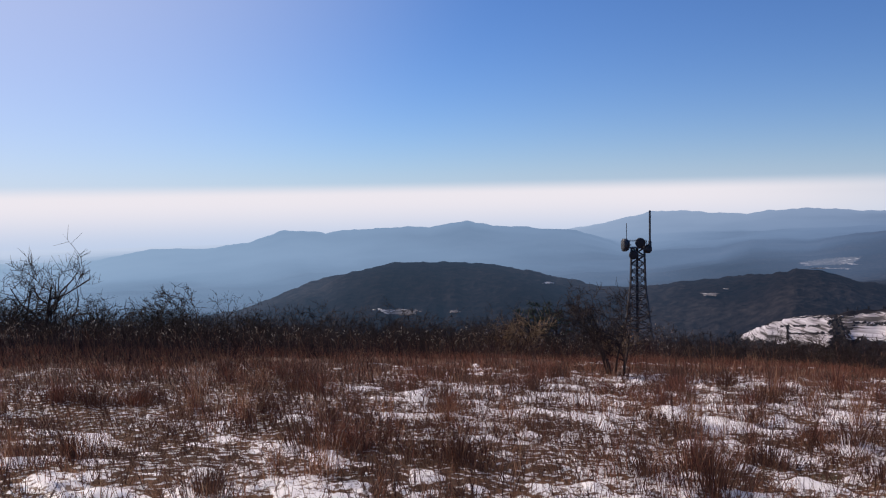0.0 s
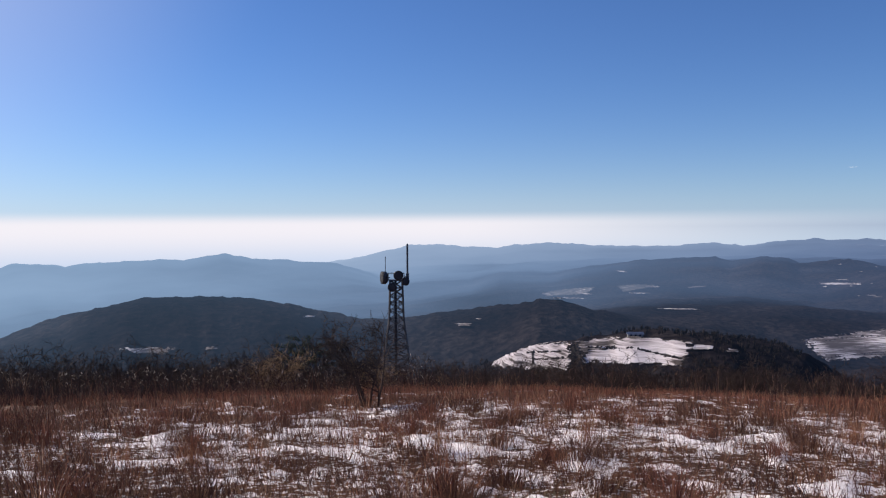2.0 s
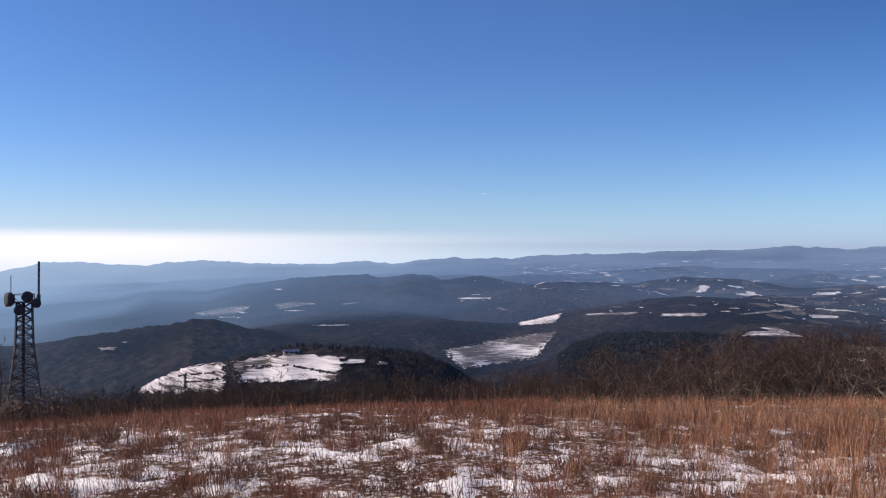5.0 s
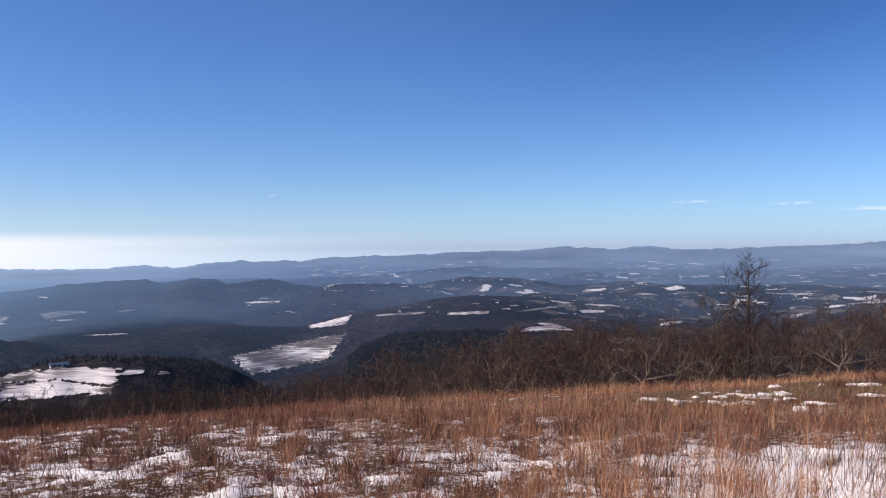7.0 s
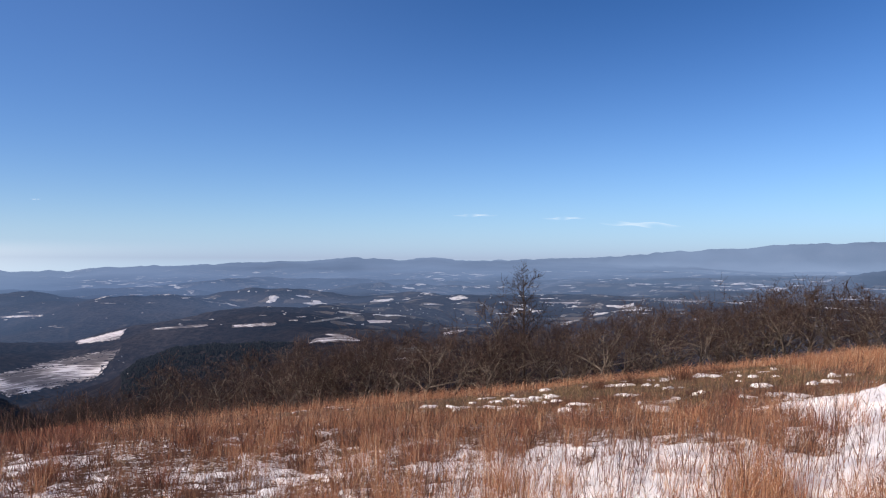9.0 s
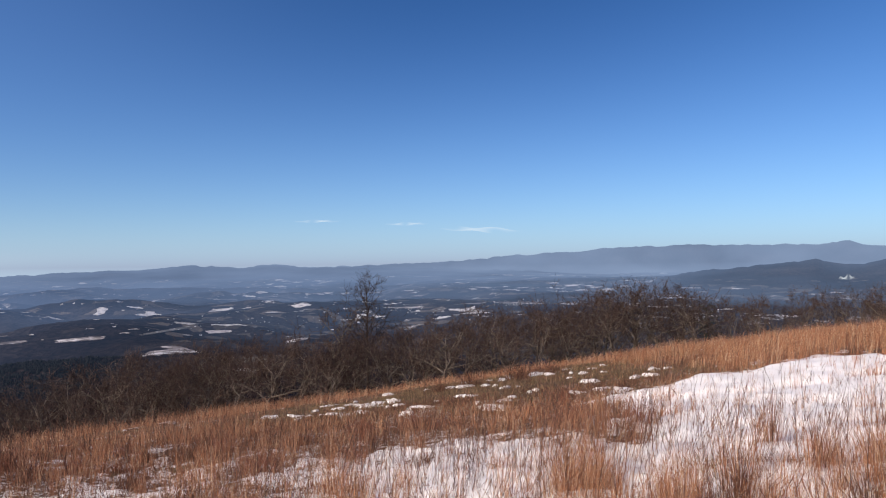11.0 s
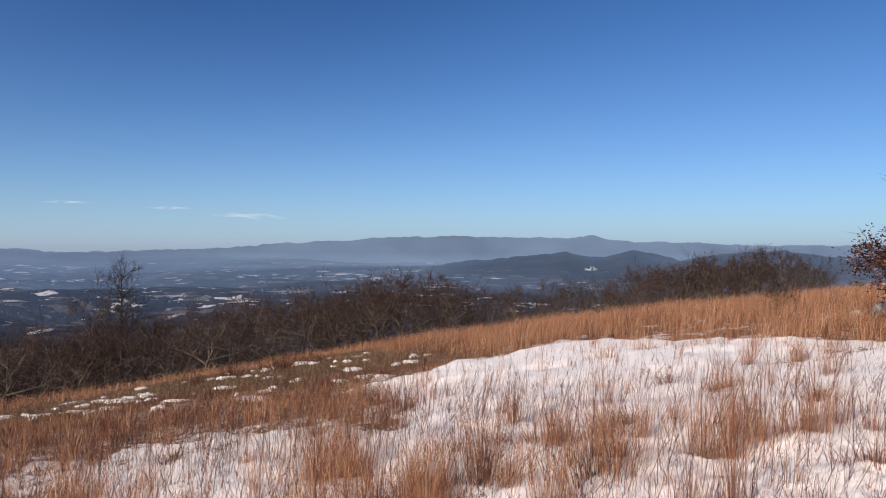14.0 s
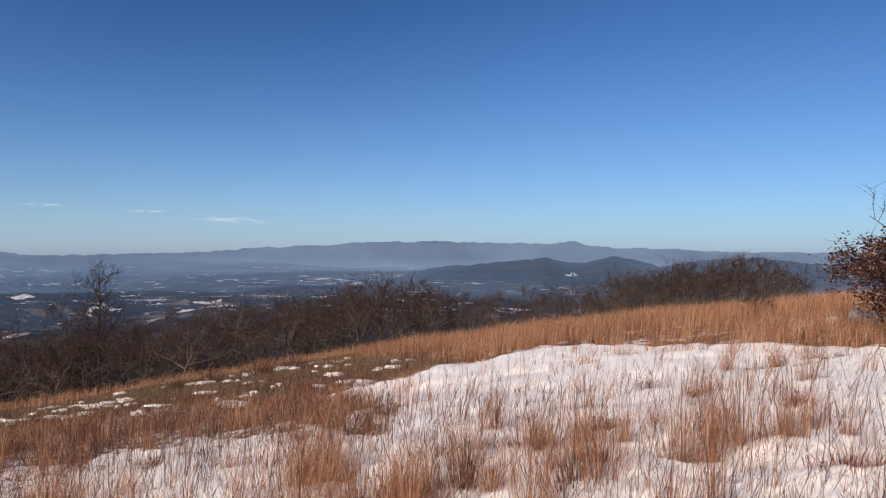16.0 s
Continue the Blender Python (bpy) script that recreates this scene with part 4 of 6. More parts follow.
def tussock(name, seed, blades, spread, high, droop, mat, wide):
    """One clump of grass as a thing of its own."""
    g = np.random.default_rng(seed)
    ang, rad = g.uniform(0, 2 * np.pi, blades), np.minimum(np.abs(g.normal(0, spread, blades)), 1.9 * spread)
    h = high * g.uniform(0.35, 1.0, blades) * np.exp(-(rad / spread) ** 2 * 0.12)
    base = np.stack([np.cos(ang) * rad, np.sin(ang) * rad, np.full(blades, -0.03)], 1)
    out = droop * h * (0.3 + rad / spread * 0.5)
    tip = base + np.stack([np.cos(ang) * out + g.normal(0, 0.10, blades) * h - 0.05 * h, np.sin(ang) * out + g.normal(0, 0.10, blades) * h, h], 1)
    bend = np.stack([-np.cos(ang) * out * 0.25, -np.sin(ang) * out * 0.25, h * 0.10], 1)
    return new(name, strips(name, base, tip, bend, wide * g.uniform(0.6, 1.4, blades), mat, g.uniform(0, np.pi, blades)))


uprights = [tagged(tussock("grass_tussock", 500 + k, 150, 0.10, 0.52 + 0.07 * k, 0.36, M_GRASS, 0.0030), "upright tussock of rust-coloured dry grass", "grass", group="upright grass tussocks") for k in range(4)]
mounds = [tagged(tussock("dead_tuft", 520 + k, 300, 0.17, 0.33, 0.75, M_RUSSET if k % 2 else M_TUFT, 0.0045), "low dark mound of matted dead grass", "grass", group="low dead tufts") for k in range(4)]
rt = random.Random(23)
for kinds_, count, r0, r1, a0, a1 in ((uprights, 44, 4.6, 13.0, 30, -134), (uprights, 46, 5.0, 8.6, -88, -128), (mounds, 26, 4.8, 8.8, -90, -126), (mounds, 150, 4.2, 15.0, 36, -100)):
    for i in range(count):
        r = math.sqrt(rt.uniform(r0 * r0, r1 * r1))
        az = rt.uniform(a1, a0)
        p = heading(az) * r
        if i >= 4 and r > 7.5 and float(snow_depth(p.x, p.y)) > 0.05:
            continue
        p.z = float(meadow_z(r, az))
        m = Matrix.LocRotScale(p, Euler((0, 0, rt.uniform(0, 6.28))), None)
        s_ = rt.uniform(0.6, 1.1) if r1 != 8.6 else rt.uniform(0.9, 1.3)
        if kinds_ is mounds:
            s_ *= 1.25
        src = kinds_[i % 4]
        if i < 4 and (r0, r1) != (5.0, 8.6):
            src.matrix_basis = m
            src.scale = (s_, s_, s_)
        else:
            c = copy_thing(src, m)
            c.scale = (s_, s_, s_ * rt.uniform(0.85, 1.15))

# the great tussocks that stand in the near drift
for k, (x_, y_, s_) in enumerate(((6.6, -2.05, 1.35), (6.85, -2.5, 1.25), (6.35, -1.75, 1.05), (7.1, -2.3, 1.1), (9.0, -4.3, 1.05), (8.7, -5.3, 1.15), (10.6, -5.4, 0.9), (6.4, -3.9, 1.0), (9.7, 2.9, 1.2), (10.4, 3.6, 1.2), (8.3, 3.7, 1.2))):
    r, az = math.hypot(x_, y_), math.degrees(math.atan2(-x_, y_))
    c = copy_thing(uprights[k % 4], Matrix.LocRotScale(Vector((x_, y_, float(meadow_z(r, az)))), Euler((0, 0, k * 1.3)), None))
    c.scale = (s_, s_, s_)
for k, (x_, y_, s_) in enumerate(((7.35, -1.05, 1.2), (7.2, -1.35, 1.0), (8.6, -4.0, 0.9), (9.6, -3.9, 0.9), (7.5, -4.4, 1.2), (24.2, 1.6, 2.2), (24.9, 0.6, 1.8), (23.4, 2.9, 1.9), (22.2, 3.6, 1.5), (25.6, 1.0, 1.6))):
    r, az = math.hypot(x_, y_), math.degrees(math.atan2(-x_, y_))
    c = copy_thing(mounds[(2 * k) % 4], Matrix.LocRotScale(Vector((x_, y_, float(meadow_z(r, az)))), Euler((0, 0, k * 1.7)), None))
    c.scale = (s_, s_, s_ * 0.9)

# low olive turf on the bare spot
r, az = scatter(85000, 11.0, 34.0, -60, -102)
x, y = -np.sin(np.radians(az)) * r, np.cos(np.radians(az)) * r
keep = RNG.random(len(r)) < short_turf(x, y)
r, az, x, y = r[keep], az[keep], x[keep], y[keep]
bb = np.stack([x, y, meadow_z(r, az) - 0.01], 1)
h = RNG.uniform(0.03, 0.13, len(r)) * (0.5 + fbm(x / 0.8, y / 0.8, 139, 2))
low_turf = new("low_turf", strips("low_turf", bb, bb + np.stack([RNG.normal(0, 0.07, len(r)), RNG.normal(0, 0.07, len(r)), h], 1), bb * 0, RNG.uniform(0.006, 0.016, len(r)), M_TURF))
tagged(low_turf, "short olive-grey turf on a bare spot of the meadow", "grass", kind="stuff")


def snow_patch(seed):
    """A rounded scrap of old snow, about 1 m across, with a lobed edge and a soft crown."""
    g = random.Random(seed)
    ph = [g.uniform(0, 6.28) for _ in range(4)]
    rings, spokes = 6, 30
    v = [(0, 0, 0.11)]
    for i in range(1, rings + 1):
        u = i / rings
        for k in range(spokes):
            a = 2 * math.pi * k / spokes
            edge = 0.5 * (1 + 0.3 * math.sin(2 * a + ph[0]) + 0.26 * math.sin(3 * a + ph[1]) + 0.16 * math.sin(7 * a + ph[2]) + 0.1 * math.sin(11 * a + ph[3]))
            z = 0.11 * math.sqrt(max(0.0, 1 - u ** 3)) * (1 + 0.3 * math.sin(5 * a * u + ph[2]) * u) - 0.05 * (i == rings)
            v.append((math.cos(a) * edge * u, math.sin(a) * edge * u, z))
    q = [(1 + i * spokes + k, 1 + (i + 1) * spokes + k, 1 + (i + 1) * spokes + (k + 1) % spokes, 1 + i * spokes + (k + 1) % spokes) for i in range(rings - 1) for k in range(spokes)]
    me = mesh_from("snow_patch", np.array(v), [q, [(0, 1 + k, 1 + (k + 1) % spokes) for k in range(spokes)]], M_SNOW_PATCH, True)
    return tagged(new("snow_patch", me), "scrap of old snow lying on the short turf", "snow", group="snow scraps on the turf")


patches = [snow_patch(700 + k) for k in range(6)]
rs = random.Random(41)
spots = [(24.6, 2.1, 1.7), (25.2, 1.0, 2.3), (23.6, 3.4, 1.6), (26.2, 2.6, 1.4), (22.6, 2.4, 1.0), (27.0, 0.2, 1.7), (26.6, -0.9, 1.3), (25.0, -0.6, 1.1), (20.2, 7.6, 1.5), (19.6, 6.8, 1.3), (20.8, 6.0, 1.0)]
for _ in range(70):
    a, u = rs.uniform(0, 6.283), math.sqrt(rs.random())
    spots.append((22.0 + 8.0 * u * math.cos(a), 2.6 + 5.4 * u * math.sin(a), rs.choice((0.35, 0.45, 0.6, 0.8, 1.0, 1.3))))
for k, (x_, y_, s_) in enumerate(spots):
    r, az = math.hypot(x_, y_), math.degrees(math.atan2(-x_, y_))
    ob = patches[k] if k < 6 else copy_thing(patches[k % 6], Matrix.Identity(4))
    ob.matrix_basis = Matrix.LocRotScale(Vector((x_, y_, float(meadow_z(r, az)) + 0.01)), Euler((0, 0, rs.uniform(0, 6.28))), (s_ * 0.36, s_ * 0.36 * rs.uniform(0.45, 0.9), rs.uniform(0.22, 0.5)))

# dark upright weed stalks between the clumps
r, az = (np.concatenate(k) for k in zip(scatter(9000, 2.6, 20), scatter(4600, 3.0, 9.6, -66, -136)))
x, y = -np.sin(np.radians(az)) * r, np.cos(np.radians(az)) * r
keep = RNG.random(len(r)) < (0.35 + 0.65 * smooth01(0.45, 0.62, fbm(x / 3, y / 3 + 17, 111, 3))) * (1 - 0.8 * smooth01(0.04, 0.08, snow_depth(x, y)) * smooth01(7.5, 10, r))
r, az, x, y = r[keep], az[keep], x[keep], y[keep]
h = RNG.uniform(0.3, 0.85, len(r))
base = np.stack([x, y, meadow_z(r, az) - 0.02], 1)
tip = base + np.stack([RNG.normal(-0.05, 0.09, len(r)) * h * 2, RNG.normal(-0.05, 0.09, len(r)) * h * 2, h], 1)
stalks = strips("stalks", base, tip, RNG.normal(0, 0.012, base.shape), 0.0034 + r * 0.0003, M_STALK)
reps = np.repeat(np.arange(len(r)), 4)
u = RNG.uniform(0.45, 0.95, len(reps))[:, None]
p0 = base[reps] * (1 - u) + tip[reps] * u
p1 = p0 + np.concatenate([RNG.normal(0, 0.05, (len(reps), 2)), RNG.uniform(0.02, 0.12, (len(reps), 1))], 1)
stalk_tops = strips("stalk_tops", p0, p1, (p1 - p0) * 0, np.full(len(reps), 0.0024) + r[reps] * 0.00025, M_STALK)
weeds = new("weed_stalks", stalks)
tagged(weeds, "dark dead weed stalks standing through the snow and grass", "weeds", kind="stuff")
weed_tops = new("weed_side_stems", stalk_tops)
tagged(weed_tops, "branching side stems of the dead weeds", "weeds", kind="stuff")

# pale goldenrod heads along the far brow
r = RNG.uniform(25, 36, 2600)
az = RNG.uniform(-16, 30, 2600)
x, y = -np.sin(np.radians(az)) * r, np.cos(np.radians(az)) * r
h = RNG.uniform(0.4, 1.0, len(r)) * (0.75 + 0.5 * fbm(x / 3, y / 3, 113, 2))
base = np.stack([x, y, meadow_z(r, az)], 1)
tip = base + np.stack([RNG.normal(0, 0.26, len(r)), RNG.normal(0, 0.26, len(r)), h], 1)
goldenrod = new("goldenrod_stems", strips("goldenrod_stems", base, tip, base * 0, np.full(len(r), 0.014), M_TWIG_RED))
tagged(goldenrod, "thicket of dead goldenrod stems along the meadow edge", "weeds", kind="stuff")
sel = RNG.random(len(r)) < 0.34
reps = np.repeat(np.nonzero(sel)[0], 3)
p0 = tip[reps] + RNG.normal(0, 0.04, (len(reps), 3))
p1 = p0 + np.concatenate([RNG.normal(0, 0.05, (len(reps), 2)), RNG.uniform(0.03, 0.08, (len(reps), 1))], 1)
heads = new("goldenrod_heads", strips("goldenrod_heads", p0, p1, (p1 - p0) * 0, np.full(len(reps), 0.026), M_FLUFF))
tagged(heads, "pale fluffy seed heads of dead goldenrod", "weeds", kind="stuff")


# ---- trees and shrubs ----
TWIG = 0.013


def grow(tubes, p, d, length, rad, depth, rnd, wind, sides=3, gnarl=0.17, kids=(3, 5), shrink=0.66, up=0.12, fine=None):
    """A branch with its twigs, added to tubes."""
    segs = 3 if depth > 1 else 2 if depth else 1
    pts, radii = [p.copy()], [rad]
    d = d.normalized()
    for s in range(segs):
        d = (d + Vector((rnd.gauss(0, gnarl), rnd.gauss(0, gnarl), rnd.gauss(0, gnarl) + up)) + wind * 0.12).normalized()
        p = p + d * length / segs
        pts.append(p.copy())
        radii.append(rad * (1 - 0.6 * (s + 1) / segs))
    (fine if fine and depth < 2 else tubes).add(pts, radii, sides)
    if depth <= 0:
        return
    for _ in range(rnd.randint(*kids)):
        t = rnd.uniform(0.25, 1.0)
        i = min(int(t * segs), segs - 1)
        q = pts[i].lerp(pts[i + 1], t * segs - i)
        side = d.orthogonal()
        side.rotate(Matrix.Rotation(rnd.uniform(0, 6.283), 3, d))
        nd = (d * rnd.uniform(0.5, 1.0) + side * rnd.uniform(0.5, 1.0)).normalized()
        grow(tubes, q, nd, length * shrink * rnd.uniform(0.7, 1.15), max(radii[i] * 0.55, TWIG), depth - 1, rnd, wind, 3, gnarl, kids, shrink, up, fine)


def bare_tree(name, seed, height, trunk_rad, bark, twig, limbs=8, crown_from=0.3, wind=(0, 0, 0), depth=3, spread=0.42, kids=(3, 5), sway=0.10, gnarl=0.17, stout=0.5, stem=0.86, rise=(0.25, 0.9), limb_bark=None):
    """A leafless tree: an Empty with its trunk and each main limb as parts."""
    rnd = random.Random(seed)
    root = new(name)
    wind = Vector(wind)
    t = Tubes()
    pts, radii = [Vector((0, 0, -0.4))], [trunk_rad * 1.35]
    p, d = Vector((0, 0, 0)), Vector((0, 0, 1))
    n = 7
    for i in range(n + 1):
        pts.append(p.copy())
        radii.append(trunk_rad * (1 - 0.86 * i / n))
        d = (d + Vector((rnd.gauss(0, sway), rnd.gauss(0, sway), 0.25)) + wind * 0.10).normalized()
        p = p + d * height * stem / n
    t.add(pts, radii, 7)
    part_mesh("trunk", t.mesh("trunk", bark), root)
    for k in range(limbs):
        f = crown_from + (1 - crown_from) * (k + rnd.random() * 0.6) / limbs
        i = min(int(f * n), n - 1)
        q = pts[1 + i].lerp(pts[2 + i], f * n - i)
        a = k * 2.4 + rnd.uniform(-0.5, 0.5)
        out = Vector((math.cos(a), math.sin(a), rnd.uniform(*rise))) + wind * 0.7
        tt, ft = Tubes(), Tubes() if limb_bark else None
        grow(tt, q, out, height * spread * (1.15 - 0.65 * f) * rnd.uniform(0.8, 1.2), radii[1 + i] * stout + 0.008, depth, rnd, wind, 4, gnarl, kids, fine=ft)
        part_mesh("limb", tt.mesh("limb", limb_bark or twig, ft, twig), root)
    return root


def shrub(name, seed, height, twig, stems=9, wind=(0, 0, 0), depth=2, kids=(4, 6), thick=0.02, spread=0.35):
    """A many-stemmed leafless shrub: each stem with its twigs is a part."""
    rnd = random.Random(seed)
    root = new(name)
    for k in range(stems):
        a = k * 2.4 + rnd.uniform(-0.4, 0.4)
        t = Tubes()
        d = Vector((math.cos(a) * spread, math.sin(a) * spread, 1)) + Vector(wind) * 0.6
        start = Vector((math.cos(a), math.sin(a), 0)) * 0.06 * height * rnd.random()
        start.z = -0.1
        grow(t, start, d, height * rnd.uniform(0.6, 0.95), thick * rnd.uniform(0.6, 1.1), depth, rnd, Vector(wind), 3, 0.16, kids, 0.5, 0.05)
        part_mesh("stem", t.mesh("stem", twig), root)
    return root


def put(ob, r, az, turn=0.0, size=1.0, lift=0.0, lean=0.0):
    p = place(r, az, lift)
    s = size
    ob.matrix_basis = Matrix.LocRotScale(p, Euler((0, radians(lean), radians(turn))), (s, s, s))
    return ob


def repeat(ob, r, az, turn=0.0, size=1.0, label="", lift=0.0):
    c = copy_thing(ob, Matrix.Identity(4))
    put(c, r, az, turn, size, lift)
    if label:
        c["label"] = label
    return c


def crest(root):
    """How high a tree stands as grown."""
    tops = []
    for c in root.children:
        co = np.empty(len(c.data.vertices) * 3, np.float32)
        c.data.vertices.foreach_get("co", co)
        tops.append(co[2::3])
    return float(np.percentile(np.concatenate(tops), 97.5))


def top_size(r, az, el, height):
    """Scale that lets a tree of that height reach an elevation as seen from the hilltop."""
    return max(0.15, (EYE + r * math.tan(radians(el)) - float(land_z(r, az))) / height)


LEFTWARD = heading(90)
rnd = random.Random(5)

# kinds of bare tree, each 6 m tall as grown
kinds = []
for s in range(5):
    k = bare_tree("bare_tree", 20 + s, 6.0, 0.12, M_BARK, M_TWIG, limbs=7, crown_from=0.22, depth=3, spread=0.54, kids=(3, 5), sway=0.24, gnarl=0.26, stout=0.52, stem=0.60, limb_bark=M_LICHEN)
    tagged(k, "gnarled leafless oak with lichen-grey limbs at the meadow edge", "tree", group="trees along the meadow edge")
    kinds.append(k)
KIND_TOP = [crest(k) for k in kinds]
dark_kinds = []
TWIG = 0.009
for s in range(3):
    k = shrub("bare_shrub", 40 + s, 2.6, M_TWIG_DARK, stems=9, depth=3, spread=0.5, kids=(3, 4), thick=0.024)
    tagged(k, "dark leafless shrub in the thicket below the meadow", "shrub", group="shrubs below the meadow brow")
    dark_kinds.append(k)
DARK_TOP = [crest(k) for k in dark_kinds]

TWIG = 0.013
# tops of the hedge along the brow: heading, elevation
HEDGE_TOP = [(-40, -9.4), (-46, -9.0), (-50, -8.6), (-53, -8.0), (-55.5, -6.9), (-58, -6.2), (-60.4, -5.8), (-65.3, -5.3), (-70.5, -5.0), (-74, -4.9), (-77, -4.5), (-78.4, -4.0), (-80.7, -3.1), (-83, -3.3),
             (-86.3, -3.5), (-90, -2.7), (-92.3, -1.9), (-94.2, -1.7), (-97.4, -1.9), (-100, -2.6), (-103.4, -2.2), (-107.0, -2.1), (-109, -1.8), (-111.3, -1.2), (-114, -0.5), (-116, -0.2), (-119, 0.25), (-121.5, -0.3),
             (-123, -1.4), (-128, -1.5), (-136, -1.5)]
used = set()
az = -44.0
while az > -136:
    for row in range(3):
        r = 56 + row * 7 + rnd.uniform(-3, 3)
        a = az + rnd.uniform(-0.9, 0.9)
        el = float(along(HEDGE_TOP, a)) + 0.3 - 2.1 * rnd.random() ** 1.4 * (1 if row else 0.6)
        k = rnd.randrange(5)
        size = top_size(r, a, el, KIND_TOP[k])
        if k not in used:
            used.add(k)
            put(kinds[k], r, a, rnd.uniform(0, 360), size)
        else:
            repeat(kinds[k], r, a, rnd.uniform(0, 360), size)
    az -= 1.75

az = -108.5
while az > -122.5:
    for row in range(2):
        a = az + rnd.uniform(-0.5, 0.5)
        r = 50 + row * 5 + rnd.uniform(-2, 2)
        k = rnd.randrange(5)
        repeat(kinds[k], r, a, rnd.uniform(0, 360), top_size(r, a, float(along(HEDGE_TOP, a)) + rnd.uniform(-0.9, 0.2), KIND_TOP[k]), "leafless hardwood tree on the crest of the meadow")
    az -= 1.0

# single trees that stand over the hedge
TWIG = 0.010
tall = bare_tree("tall_tree", 78, 10.0, 0.16, M_BARK_DARK, M_TWIG_DARK, limbs=30, crown_from=0.40, depth=2, spread=0.25, kids=(4, 6), sway=0.02, gnarl=0.10, stout=0.30, stem=0.92, rise=(0.5, 1.1))
tagged(tall, "tall slender leafless tree above the hedge", "tree")
put(tall, 62, -75.8, 40, top_size(62, -75.8, -0.65, crest(tall)))
TWIG = 0.013
for a, el, s in ((-72.9, -3.05, 71), (-92.3, -1.6, 73), (-94.3, -1.45, 74), (-97.4, -1.6, 75)):
    t = bare_tree("edge_tree", s, 7.0, 0.13, M_BARK, M_TWIG, limbs=9, crown_from=0.3, depth=3, spread=0.34, sway=0.12, gnarl=0.24, limb_bark=M_LICHEN)
    tagged(t, "leafless hardwood tree with lichen-grey bark", "tree")
    put(t, 60, a, s * 40, top_size(60, a, el, crest(t)))
for a, el, s in ((-59.0, -6.7, 81), (-67.0, -6.4, 82), (-51.6, -6.9, 83)):
    t = bare_tree("crooked_tree", s, 3.6, 0.09, M_BARK, M_TWIG, limbs=8, crown_from=0.2, depth=3, spread=0.5, sway=0.25, gnarl=0.28, stem=0.7, limb_bark=M_LICHEN)
    tagged(t, "small crooked tree with pale lichen on its limbs", "tree")
    put(t, 46, a, s * 40, top_size(46, a, el, crest(t)))

# thicket at the sunward side: dark shrubs, heading and top elevation
THICKET = [(38, -5.6), (30, -5.9), (24, -6.7), (21, -7.5), (18, -7.3), (14, -7.6), (10, -8.0), (5, -8.2), (0, -8.2), (-6, -8.8), (-12, -9.3), (-18, -9.3), (-26, -9.3), (-34, -9.2), (-44, -9.3), (-52, -8.6)]
used = set()
az = 38.0
while az > -52:
    for row in range(3):
        r = 34 + row * 7 + rnd.uniform(-3, 3)
        a = az + rnd.uniform(-0.7, 0.7)
        el = float(along(THICKET, a)) + rnd.uniform(-0.9, 0.35)
        k = rnd.randrange(3)
        size = min(top_size(r, a, el, DARK_TOP[k]), 2.6)
        if k not in used:
            used.add(k)
            put(dark_kinds[k], r, a, rnd.uniform(0, 360), size)
        else:
            repeat(dark_kinds[k], r, a, rnd.uniform(0, 360), size)
    az -= 0.8

TWIG = 0.009
for a, el, s, wind, r in ((26.2, -3.1, 91, (0, 0, 0), 45), (29.5, -4.6, 94, (0, 0, 0), 44), (15.2, -6.5, 93, (0, 0, 0), 48), (12.5, -7.2, 95, (0, 0, 0), 50), (23.4, -5.9, 96, (0, 0, 0), 46), (28.2, -5.3, 97, (0, 0, 0), 48), (21.3, -6.9, 98, (0, 0, 0), 50)):
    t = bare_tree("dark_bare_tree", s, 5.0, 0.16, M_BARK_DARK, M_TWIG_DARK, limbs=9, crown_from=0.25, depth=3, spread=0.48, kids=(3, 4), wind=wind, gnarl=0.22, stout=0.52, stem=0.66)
    tagged(t, "dark leafless tree over the thicket", "tree")
    put(t, r, a, s * 33, top_size(r, a, el, crest(t)))


def windblown(name, seed, height, stems, mat, thick, lean):
    """A shrub whose stems rise and then stream to one side, with its twigs combed the same way; each stem is a part."""
    g = random.Random(seed)
    root = new(name)
    for k in range(stems):
        t = Tubes()
        p = Vector((g.uniform(-0.10, 0.12) * height, g.uniform(-0.10, 0.10) * height, -0.1))
        d = Vector((g.uniform(-0.45, 0.32), g.uniform(-0.4, 0.4), 1)).normalized()
        top, n = height * g.uniform(0.6, 1.0), 7
        pts, radii = [p.copy()], [thick]
        for i in range(n):
            d = (d + LEFTWARD * lean * (i / n) ** 1.3 + Vector((g.gauss(0, 0.10), g.gauss(0, 0.10), g.gauss(0, 0.06)))).normalized()
            p = p + d * top * 1.15 / n
            pts.append(p.copy())
            radii.append(thick * (1 - 0.8 * (i + 1) / n))
        t.add(pts, radii, 5)
        for _ in range(16):
            f = g.uniform(0.4, 1.0) * n
            i = min(int(f), n - 1)
            q = pts[i].lerp(pts[i + 1], f - i)
            out = LEFTWARD * g.uniform(0.1, 0.8) + Vector((g.gauss(0, 0.35), g.gauss(0, 0.35), g.uniform(0.1, 0.9)))
            grow(t, q, out, height * g.uniform(0.16, 0.34), max(radii[i] * 0.45, TWIG), 2, g, LEFTWARD * 0.6, 3, 0.13, (3, 4), 0.6, 0.0)
        part_mesh("stem", t.mesh("stem", mat), root)
    return root


# the wind-blown shrub that stands alone in the meadow, and the bent tree in the thicket
TWIG = 0.0042
lone = windblown("windblown_shrub", 131, 1.4, 7, M_TWIG_DARK, 0.021, 0.17)
tagged(lone, "small wind-blown leafless shrub standing alone in the meadow", "shrub")
put(lone, 16.4, -11.6, 0, 1.62 / crest(lone))
TWIG = 0.012
